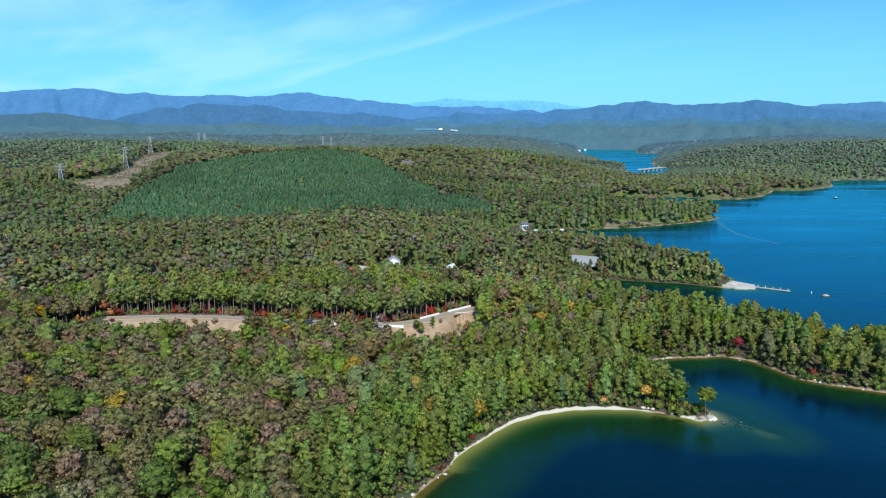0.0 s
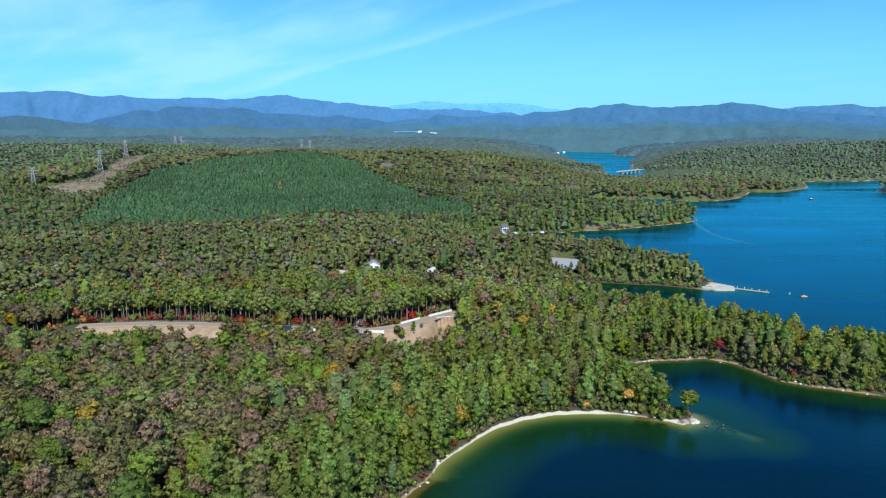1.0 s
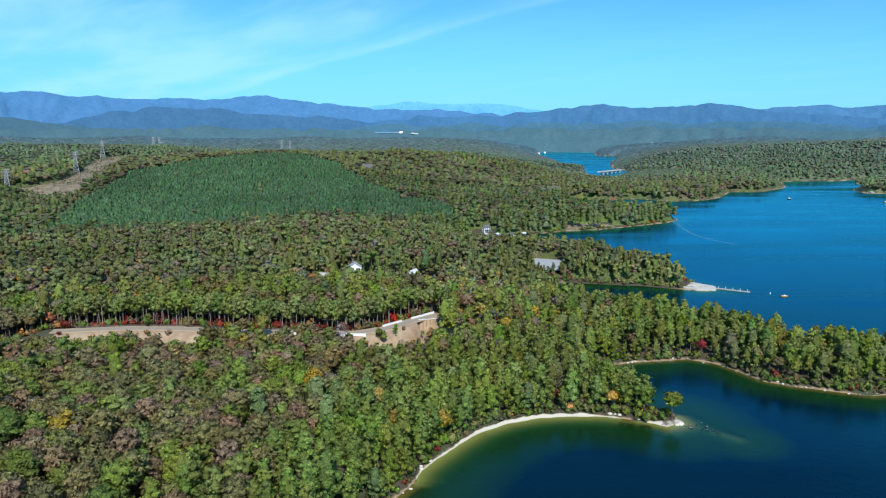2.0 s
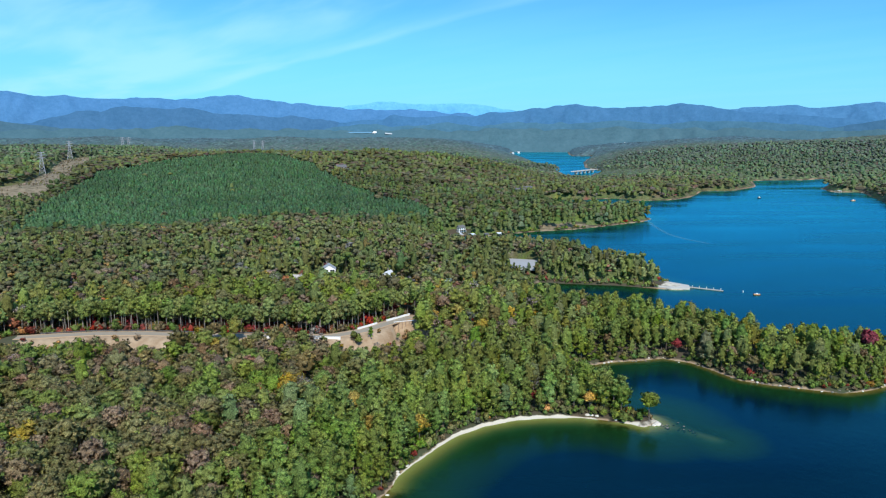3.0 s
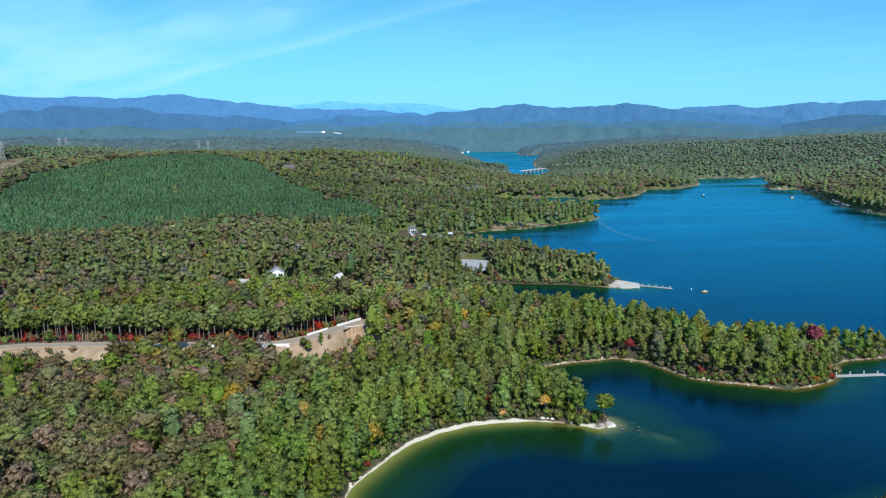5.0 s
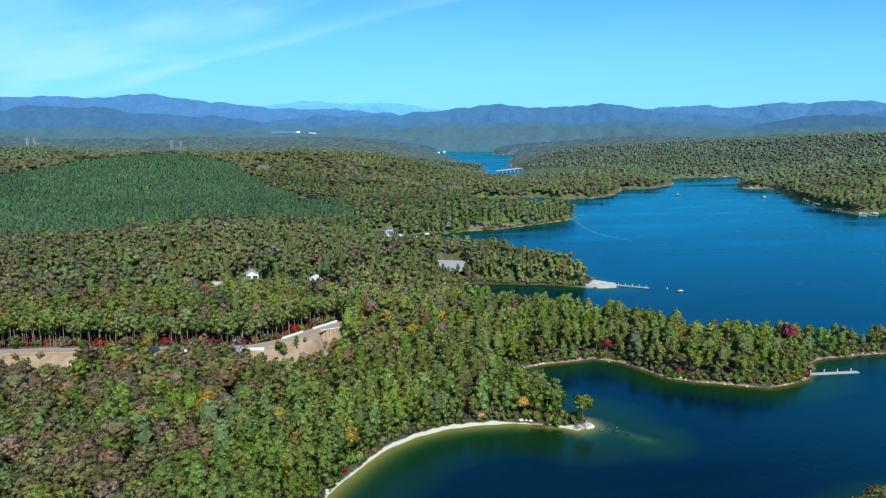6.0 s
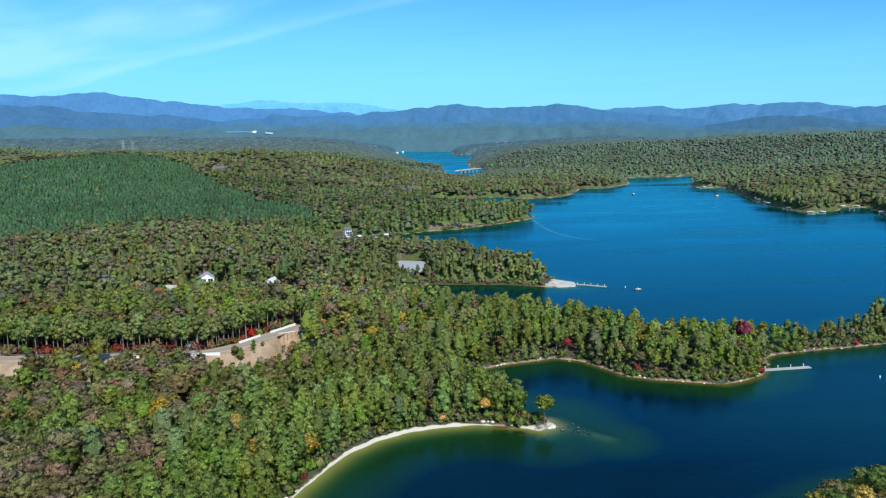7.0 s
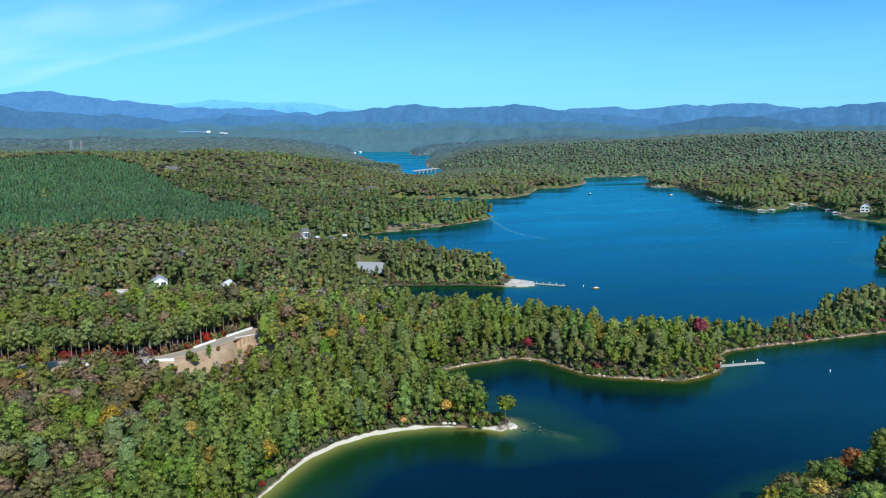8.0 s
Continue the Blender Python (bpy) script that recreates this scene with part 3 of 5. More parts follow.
def broadleaf(rg, h, colour, detail, wide=1.0, thin=False):
    """Trunk and crown of an oak-like tree of height h: boughs heaped to an uneven dome on a forked stem."""
    boughs, sides, rings, sprays, spray = DETAIL[detail]
    trunk, crown = Shape(), Shape()
    w, deep = h * rg.uniform(0.25, 0.31) * wide, h * rg.uniform(0.30, 0.36)
    mid = np.array((0, 0, h - deep * 1.06))
    col = np.asarray(colour)
    cs, rs = [], []
    turn = rg.uniform(0, 6.28)
    for i in range(boughs):
        up = 1 - 1.35 * (i + 0.3) / boughs
        a, flat = turn + i * 2.4 + rg.uniform(-0.35, 0.35), math.sqrt(max(0.05, 1 - up * up))
        k = rg.uniform(0.56, 0.74) if boughs > 2 else 0.25
        cs.append(mid + k * np.array((math.cos(a) * flat * w, math.sin(a) * flat * w, up * deep)))
        r = w * rg.uniform(0.36, 0.50) * (1.0 if boughs > 8 else 1.22 if boughs > 3 else 1.5 if boughs > 1 else 2.0)
        rs.append((r, r, r * rg.uniform(0.62, 0.85)))
    cs, rs = np.array(cs), np.array(rs)
    if thin:  # leaves hang in loose sprays on bare limbs
        rs = rs * 0.9
    elif detail > 1:
        # core backing the boughs, painted darker as the shade inside the crown
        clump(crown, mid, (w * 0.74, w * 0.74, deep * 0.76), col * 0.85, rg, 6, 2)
    for c, r in zip(cs, rs):
        if not thin or rg.uniform() < 0.35:
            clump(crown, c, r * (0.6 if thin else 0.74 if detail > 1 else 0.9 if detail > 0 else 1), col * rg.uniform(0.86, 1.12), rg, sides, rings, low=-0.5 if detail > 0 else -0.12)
    if sprays:
        cards(crown, cs, rs, sprays, spray * (0.85 if thin else 1), col, mid, rg)
    if detail > 0:
        lean = rg.normal(size=2) * 0.03 * h
        pale = (0.27, 0.25, 0.22) if thin else (0.17, 0.14, 0.115)
        tube(trunk, [(0, 0, -0.6), (lean[0] * 0.4, lean[1] * 0.4, h * 0.3), (lean[0], lean[1], h * 0.8)], [h * 0.016, h * 0.012, h * 0.004], 2 + detail, pale)
        for i in range(0, boughs if detail >= 3 else 0, 1 if thin else 3):
            b = np.array((lean[0] * 0.5, lean[1] * 0.5, h * rg.uniform(0.3, 0.5)))
            tube(trunk, [b, b + (cs[i] - b) * 0.55 + (0, 0, -0.02 * h), cs[i] + rs[i] * (0, 0, 1.05 if thin else 0.4)], [h * 0.008, h * 0.005, h * 0.0015], 3, pale)
    return trunk.done() if detail > 0 else NOTHING, crown.done()


def pine(rg, h, colour, detail, bare, cone, wide=1.0):
    """A tall pine: clear stem, whorls of flattened needle masses; cone 0 gives a rounded ragged top, 1 a pointed one in tiers."""
    boughs, sides, rings, sprays, spray = DETAIL[detail]
    trunk, crown = Shape(), Shape()
    w = h * rg.uniform(0.15, 0.20) * wide
    z0 = h * bare * rg.uniform(0.85, 1.1)
    col = np.asarray(colour)
    lean = rg.normal(size=2) * 0.012 * h
    cs, rs = [], []
    for i in range(boughs):
        k = (i + 0.5) / boughs
        a = i * 2.4 + rg.uniform(-0.5, 0.5)
        girth = (1 - cone) * math.sqrt(max(0.04, 1 - (max(0, k - 0.3) / 0.72) ** 2)) + cone * (1.15 - k)
        reach = w * girth * (rg.uniform(0.42, 0.85) if boughs > 2 else 0.1)
        cs.append((math.cos(a) * reach + lean[0] * k, math.sin(a) * reach + lean[1] * k, z0 + (h - z0) * (0.06 + 0.86 * k)))
        r = w * (0.27 + 0.26 * girth) * rg.uniform(0.85, 1.2) * (1.0 if boughs > 8 else 1.25 if boughs > 3 else 1.7)
        rs.append((r, r, r * rg.uniform(0.8, 1.1) * (1 - 0.5 * cone) if boughs > 3 else (h - z0) / (boughs + 0.6) * 0.85))
    cs, rs = np.array(cs), np.array(rs)
    if detail > 0:
        # inner core in a darkened leaf colour, for shade between the whorls
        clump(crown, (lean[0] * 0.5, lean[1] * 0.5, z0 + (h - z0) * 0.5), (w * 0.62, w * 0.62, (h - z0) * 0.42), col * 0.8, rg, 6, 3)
    for c, r in zip(cs, rs):
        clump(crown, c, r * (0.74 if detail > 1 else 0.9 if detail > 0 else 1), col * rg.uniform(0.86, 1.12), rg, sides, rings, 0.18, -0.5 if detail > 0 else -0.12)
    if sprays:
        cards(crown, cs, rs, sprays, spray, col, np.array((0, 0, z0 + (h - z0) * 0.4)), rg)
    if detail > 0:
        tone = (0.40, 0.35, 0.29) if bare > 0.4 else (0.21, 0.16, 0.125)
        tube(trunk, [(0, 0, -0.6), (lean[0] * 0.5, lean[1] * 0.5, h * 0.5), (lean[0], lean[1], h * 0.96)], [h * 0.013, h * 0.010, h * 0.003], 2 + detail, tone)
        for i in range(0, boughs if detail >= 3 else 0, 2):
            tube(trunk, [(lean[0] * 0.6, lean[1] * 0.6, cs[i][2] - 0.03 * h), cs[i]], [h * 0.004, h * 0.0015], 3, tone)
    return trunk.done() if detail > 0 else NOTHING, crown.done()


KINDS = {
    # kind: leaf colour and range of heights
    "pine": ((0.208, 0.276, 0.060), (15, 21)),
    "olive_oak": ((0.226, 0.212, 0.084), (13, 18)),
    "russet_oak": ((0.278, 0.205, 0.120), (12, 17)),
    "green_oak": ((0.190, 0.250, 0.058), (13, 19)),
    "white_pine": ((0.192, 0.258, 0.096), (15, 20)),
    "yellow_poplar": ((0.43, 0.33, 0.05), (12, 16)),
    "orange_maple": ((0.531, 0.275, 0.099), (9, 14)),
    "red_maple": ((0.33, 0.060, 0.048), (7, 11)),
    "grey_oak": ((0.320, 0.278, 0.215), (12, 17)),
    "plantation_pine": ((0.081, 0.176, 0.077), (10, 12.5)),
    "roadside_pine": ((0.195, 0.245, 0.068), (17, 20)),
}
LABELS = {
    "pine": "tall green pine with a bare stem in the lakeside wood",
    "olive_oak": "olive green oak beginning to turn in the wood",
    "russet_oak": "russet brown autumn oak with a broad crown",
    "green_oak": "leafy green hardwood with a rounded uneven crown",
    "white_pine": "soft blue-green white pine standing among oaks",
    "yellow_poplar": "bright yellow autumn poplar among green trees",
    "orange_maple": "small orange autumn maple at the edge of wood",
    "red_maple": "small crimson autumn maple under taller trees",
    "roadside_pine": "tall pine with a long bare stem beside the road",
    "grey_oak": "half bare grey hardwood with thin remaining leaves",
}
NAMES = list(KINDS)


def grow(kind, rg, h, detail):
    """detail 4 and 3: nearest, 2 and 1: middle, 0 and less: far."""
    col = np.array(KINDS[kind][0])
    if detail < 2 and kind != "plantation_pine":  # leaf colour greyed in place of haze, with limbs and shaded gaps mixed in
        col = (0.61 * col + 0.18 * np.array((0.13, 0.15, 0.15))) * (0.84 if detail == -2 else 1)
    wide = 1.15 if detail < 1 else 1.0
    if "pine" in kind:
        bare = {"pine": 0.17, "white_pine": 0.12, "plantation_pine": 0.05, "roadside_pine": 0.55}[kind]
        return pine(rg, h, col, detail, bare, {"pine": 0.15, "roadside_pine": 0.0, "white_pine": 0.75, "plantation_pine": 0.6}[kind], wide * (1.45 if kind == "white_pine" else 1.08))
    return broadleaf(rg, h, col, detail, wide, kind == "grey_oak" and detail > 1)


# where trees stand
def scatter(r0, r1, step, seed):
    """Jittered rows of places on dry wooded land in the part of the country that is looked over."""
    rg = np.random.default_rng(seed)
    xs, ys = np.meshgrid(np.arange(-0.62 * r1 - 20, 0.84 * r1 + 20, step), np.arange(0, r1, step))
    x = xs.ravel() + rg.uniform(-0.42, 0.42, xs.size) * step
    y = ys.ravel() + rg.uniform(-0.42, 0.42, xs.size) * step
    r, az = np.hypot(x, y), np.degrees(np.arctan2(x, y))
    ok = (r >= r0) & (r < r1) & (az > -35.5) & (az < 52.5)
    return x[ok], y[ok], rg


LOW = [(3, 375, 13, 0.75), (-36, 506, 36, 0.25), (6, 502, 28, 0.25), (866, 806, 38, 0.2), (-56, 492, 24, 0.3), (114, 562, 30, 0.5), (188, 183, 14, 0.8), (430, 1480, 200, 0.75), (540, 1850, 240, 0.22), (560, 2450, 300, 0.35), (640, 2900, 330, 0.35), (680, 3500, 420, 0.35), (-500, 1010, 70, 0.75), (-640, 1330, 50, 1.25), (-700, 1500, 60, 1.3), (-618, 1220, 36, 1.25)]  # (x, y, radius, part of full height): trees lowered or raised to fit the camera's view
OPEN = []  # (x, y, radius): no trees here: yards, buildings, and gaps opening the camera's view of them


def woods(r0, r1, step, seed):
    x, y, rg = scatter(r0, r1, step, seed)
    s = shore_distance(x, y)
    road, _ = line_distance(x, y, ROAD)
    cut = clearing_edge(x, y)
    beach, _ = line_distance(x, y, LAKE[6:15])
    # the fill below the road is nearly bare; its foot has a thin screen of young pines
    ok = (s > np.where(beach < 12, np.interp(x, [10, 40], [1.0, 2.6]), 1.5) + 0.0022 * np.hypot(x, y)) & (road > 8.5) & (cut > 2)
    v = rg.uniform(size=x.size)
    south = (road < 19) & (y < 372) & ((x < -100) | (x > -18) & (y > 367)) & ((x < -18) | (v > 0.4))
    foot = (road < 38) & (y < 366) & (x > -180) & (x < -100)
    ok &= (~south | (v < np.where(x < -100, 0.2, 0.11))) & (~foot | (v < 0.6))
    for ox, oy, orad in OPEN:
        ok &= np.hypot(x - ox, y - oy) > orad
    x, y, s = x[ok], y[ok], s[ok]
    return x, y, s, rg


def choose(x, y, s, rg):
    """Which kind stands where: pines along the shore and the points, oaks inland, planted conifers on the hill; duller
    kinds farther from the camera.
    """
    r, az = np.hypot(x, y), np.degrees(np.arctan2(x, y))
    pn = smooth(s, 62, 18) * 0.8 + 0.55 * smooth(x, -60, 40) * smooth(y, 420, 300) + 0.5 * (fbm(x, y, 60, 3, 33) - 0.42)
    pn = np.clip(pn * smooth(r, 1600, 900) + 0.16 - 0.22 * smooth(x, 10, -60) * smooth(y, 420, 340) + 0.9 * (fbm(x, y, 150, 3, 35) - 0.5), 0.05, 0.93)
    u = rg.uniform(size=x.size)
    kind = np.full(x.size, NAMES.index("pine"))
    hard = u > pn
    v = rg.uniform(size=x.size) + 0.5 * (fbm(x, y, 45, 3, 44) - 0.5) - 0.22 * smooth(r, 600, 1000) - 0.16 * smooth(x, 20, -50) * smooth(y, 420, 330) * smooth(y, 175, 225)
    edges = [(-9, "olive_oak"), (0.30, "russet_oak"), (0.56, "green_oak"), (0.83, "grey_oak"), (0.885, "yellow_poplar"), (0.93, "orange_maple"), (0.955, "red_maple")]
    for lim, name in edges:
        kind[hard & (v >= lim)] = NAMES.index(name)
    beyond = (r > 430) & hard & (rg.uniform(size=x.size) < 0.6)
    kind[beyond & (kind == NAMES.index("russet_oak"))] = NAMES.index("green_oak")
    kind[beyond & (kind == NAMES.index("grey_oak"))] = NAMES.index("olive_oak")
    kind[~hard & (rg.uniform(size=x.size) < 0.06)] = NAMES.index("white_pine")
    odd = rg.uniform(size=x.size)
    for lim, name in ((0.056, "orange_maple"), (0.044, "yellow_poplar"), (0.020, "red_maple")):
        kind[odd < lim] = NAMES.index(name)
    # young red maples under the wood's edge north of the road
    road, _ = line_distance(x, y, ROAD)
    edge = (road < 20) & (y > 365) & (x < 20) & (x > -190)
    w = rg.uniform(size=x.size)
    kind[edge & (road < 20)] = NAMES.index("roadside_pine")
    kind[edge & (road > 11.5) & (w < 0.38)] = NAMES.index("red_maple")
    kind[edge & (road > 11.5) & (w > 0.90)] = NAMES.index("orange_maple")
    top = np.interp(az, [-26, -20, -12, -8, -5, 0, 4, 5], [900, 1330, 1480, 1480, 1350, 1060, 940, 800])
    low = np.interp(az, [-26, -20, -8, 0, 5], [860, 870, 850, 840, 880])
    bank = (y < 215) & (x > 120)
    kind[bank] = rg.choice([NAMES.index(k) for k in ("green_oak", "olive_oak", "orange_maple", "yellow_poplar")], bank.sum(), p=(0.50, 0.22, 0.14, 0.14))
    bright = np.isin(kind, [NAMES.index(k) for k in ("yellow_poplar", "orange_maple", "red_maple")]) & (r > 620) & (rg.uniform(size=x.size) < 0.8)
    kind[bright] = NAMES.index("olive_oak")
    plant = (r > low + 60 * (fbm(x, y, 90, 2, 71) - 0.5)) & (r < top + 90 * (fbm(x, y, 90, 2, 72) - 0.5)) & (rg.uniform(size=x.size) < 0.997)
    kind[plant] = NAMES.index("plantation_pine")
    return kind


POOL = {}
# blue of distance haze, painted into the leaf colours of far woods
HAZE_BLUE = (0.090, 0.195, 0.240)


def pool(kind, detail, count):
    """A few individuals of each kind, to be set out again and again."""
    key = (kind, detail)
    if key not in POOL:
        lo, hi = KINDS[kind][1]
        POOL[key] = []
        for i in range(count):
            rg = np.random.default_rng(1000 + NAMES.index(kind) * 50 + (40 if detail == "bush" else detail * 7 + 14) + i)
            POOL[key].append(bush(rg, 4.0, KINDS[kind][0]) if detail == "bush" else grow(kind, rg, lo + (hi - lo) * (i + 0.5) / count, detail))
    return POOL[key]


def tree_thing(kind, i, detail=3):
    """One tree as a thing: an Empty at its base with trunk and crown."""
    trunk, crown = pool(kind, detail, 6)[i]
    base = new(kind + "_tree")
    for name, (v, t, c, k), m in (("trunk", trunk, BARK), ("crown", crown, LEAVES)):
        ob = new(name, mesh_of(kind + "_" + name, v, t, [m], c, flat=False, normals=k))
        ob.parent = base
    tagged(base, LABELS[kind], "tree", "trees of the lakeside wood")
    return base


def low_growth(x, y, s):
    """Tree heights scaled to fit the camera's view of road, houses and points; smaller at the water's edge."""
    road, _ = line_distance(x, y, ROAD)
    below = smooth(road, 48, 12) * (y < 375) * np.where((x < -96) | (x > -20), 1, 0.1)
    small = 1 - np.where(x < -98, 0.8, 0.6) * below
    for lx, ly, lr, k in LOW:
        small = small * (1 - (1 - k) * smooth(np.hypot(x - lx, y - ly), lr, lr * 0.6))
    tip = np.interp(x, [110, 150, 190, 215, 245, 262, 275], [-0.08, -0.16, -0.16, -0.14, -0.22, -0.28, 0]) * (y > 300) * (y < 480)
    return small * (1 + tip) * (0.72 + 0.28 * smooth(s, 1, 8)) * (1 + (np.interp(x, [262, 275, 345, 375], [0, -0.28, -0.36, -0.05])) * (y < 420) * (y > 330))


def forest(name, label, x, y, kind, detail, rg, scale=1.0, tall=1.0, size=1.0, z=None, distance=None, vary=1.0):
    """Many trees joined into one object, too many to count. distance: share of haze blue painted into the leaf colours.
    """
    z = ground_height(x, y) if z is None else z
    V, T, C, K, M, n = [], [], [], [], [], 0
    for k in np.unique(kind):
        trees = pool(NAMES[k], detail, 6)
        who = np.flatnonzero(kind == k)
        pick = rg.integers(0, len(trees), who.size)
        for j, (trunk, crown) in enumerate(trees):
            at = who[pick == j]
            if not at.size:
                continue
            a = rg.uniform(0, 2 * np.pi, at.size)
            s = rg.uniform(0.78, 1.2, at.size) * scale * np.broadcast_to(size, x.shape)[at]
            patch = (1 + vary * (0.5 * (fbm(x[at], y[at], 110, 2, 91) - 0.5) + 0.4 * (fbm(x[at], y[at], 28, 2, 92) - 0.5)))[:, None, None]
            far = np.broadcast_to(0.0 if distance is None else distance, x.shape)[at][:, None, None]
            hue = 1 + vary * (rg.normal(size=(at.size, 1, 3)) * (0.10, 0.06, 0.10) + rg.normal(size=(at.size, 1, 1)) * 0.14)
            ca, sa = np.cos(a)[:, None], np.sin(a)[:, None]
            for mi, (v, t, c, nv) in enumerate((crown, trunk)):
                if not len(v):
                    continue
                p, q = np.empty((at.size, len(v), 3), np.float32), np.empty((at.size, len(v), 3), np.float32)
                for out, src in ((p, v), (q, nv)):
                    out[..., 0], out[..., 1], out[..., 2] = src[:, 0] * ca - src[:, 1] * sa, src[:, 0] * sa + src[:, 1] * ca, src[:, 2]
                p *= s[:, None, None] * (1, 1, tall)
                p += np.stack([x[at], y[at], z[at]], -1)[:, None]
                q *= (1, 1, 1 / tall)
                V.append(p.reshape(-1, 3)), K.append(unit(q).reshape(-1, 3))
                T.append((t[None] + (np.arange(at.size) * len(v))[:, None, None] + n).reshape(-1, 3))
                C.append(np.clip((c[None] * (1 - far) + np.array(HAZE_BLUE) * far) * hue * patch, 0.004, 0.9).reshape(-1, 3) if mi == 0 else np.tile(c, (at.size, 1)))
                M.append(np.full(at.size * len(t), mi))
                n += at.size * len(v)
    leaves = LEAVES if detail in (3, 2, "bush") else FAR_LEAVES if distance is None else DISTANT_LEAVES
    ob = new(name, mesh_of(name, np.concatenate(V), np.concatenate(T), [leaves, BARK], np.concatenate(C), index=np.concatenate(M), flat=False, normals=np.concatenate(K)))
    return tagged(ob, label, "woods", kind="stuff")


OPEN += [(207, 897, 10), (205, 868, 10), (228, 890, 11), (262, 893, 10), (111, 285, 6), (-36, 525, 10), (-35, 512, 8), (6, 518, 7), (-37, 540, 11), (6, 530, 10), (-58, 520, 9), (118, 604, 18), (124, 622, 12), (228, 540, 17), (96, 842, 16), (191, 189, 10), (182, 180, 8), (-66, 1326, 14), (199, 1668, 14), (245, 1230, 20),
         (-584, 1105, 16), (-598, 1366, 14), (-664, 1652, 14), (-590, 1335, 12), (-655, 1615, 12), (965, 1372, 18), (1119, 1511, 25), (889, 825, 22), (250, 900, 14), (11, 386, 7)]

# nearest wood: every tree a thing, as far as a few hundred of each kind
x, y, s, rg = woods(150, 312, 5.3, 11)
kind = choose(x, y, s, rg)
z, size = ground_height(x, y), low_growth(x, y, s)
order = np.argsort(np.hypot(x, y - 20))
made, left = {}, []
for i in order:
    k = NAMES[kind[i]]
    fine = 4 if np.hypot(x[i], y[i]) < 207 or x[i] > 130 and y[i] < 215 else 3
    n = made.get((k, fine), [])
    if len(n) >= 300 or k == "plantation_pine":
        left.append(i)
        continue
    m = pose(x[i], y[i], z[i], 0, 0, rg.uniform(0, 360)) @ Matrix.Diagonal((*[rg.uniform(0.7, 1.2) * size[i]] * 3, 1))
    if len(n) < 6:
        ob = tree_thing(k, len(n), fine)
        ob.matrix_basis = m
    else:
        ob = copy_thing(n[int(rg.integers(0, 6))], Matrix.Identity(4))
        ob.matrix_basis = m
    made.setdefault((k, fine), []).append(ob)
left = np.array(left, int)
if left.size:
    forest("woods_near", "mixed autumn wood of pines and oaks above the lake", x[left], y[left], kind[left], 3, rg, size=size[left])
x, y, s, rg = woods(312, 470, 5.6, 12)
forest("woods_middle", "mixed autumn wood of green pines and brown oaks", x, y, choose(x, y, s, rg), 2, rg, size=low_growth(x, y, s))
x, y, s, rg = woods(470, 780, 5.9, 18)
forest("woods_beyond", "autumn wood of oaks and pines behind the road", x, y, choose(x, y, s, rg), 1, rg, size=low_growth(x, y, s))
x, y, s, rg = woods(780, 1600, 7.2, 13)
kind = choose(x, y, s, rg)
planted = NAMES.index("plantation_pine")
k = kind != planted
near = np.hypot(x, y) < 1250
small = low_growth(x, y, s)
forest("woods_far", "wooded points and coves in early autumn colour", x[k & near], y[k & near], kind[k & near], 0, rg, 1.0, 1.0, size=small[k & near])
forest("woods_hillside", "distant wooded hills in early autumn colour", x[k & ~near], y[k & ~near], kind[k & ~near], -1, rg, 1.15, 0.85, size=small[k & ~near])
x, y, s, rg = woods(800, 1560, 4.9, 16)
k = choose(x, y, s, rg) == planted
forest("plantation", "close rows of dark green planted conifers on a hillside", x[k], y[k], np.full(k.sum(), planted), -1, rg, 1.12, 0.9, vary=0.8)
x, y, s, rg = woods(1600, 2500, 9.6, 14)
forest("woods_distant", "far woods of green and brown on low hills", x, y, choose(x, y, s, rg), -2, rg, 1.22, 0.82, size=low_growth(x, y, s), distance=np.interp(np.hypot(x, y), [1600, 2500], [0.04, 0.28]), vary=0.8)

# the front of the wood above the road: close tall pines, every one a thing
rg = np.random.default_rng(77)
row = []
for (ax, ay), (bx, by) in zip(ROAD, ROAD[1:]):
    n = math.hypot(bx - ax, by - ay)
    for i in range(int(n / 1.9)):
        t, off = (i + rg.uniform()) / (n / 1.9), rg.uniform(8.6, 17.0)
        px_, py_ = ax + (bx - ax) * t - (by - ay) / n * off, ay + (by - ay) * t + (bx - ax) / n * off
        m = pose(px_, py_, land(px_, py_), 0, 0, rg.uniform(0, 360)) @ Matrix.Diagonal((*[rg.uniform(0.72, 1.08)] * 3, 1))
        ob = tree_thing("roadside_pine", len(row), 2) if len(row) < 6 else copy_thing(row[int(rg.integers(0, 6))], Matrix.Identity(4))
        ob.matrix_basis = m
        row.append(ob)


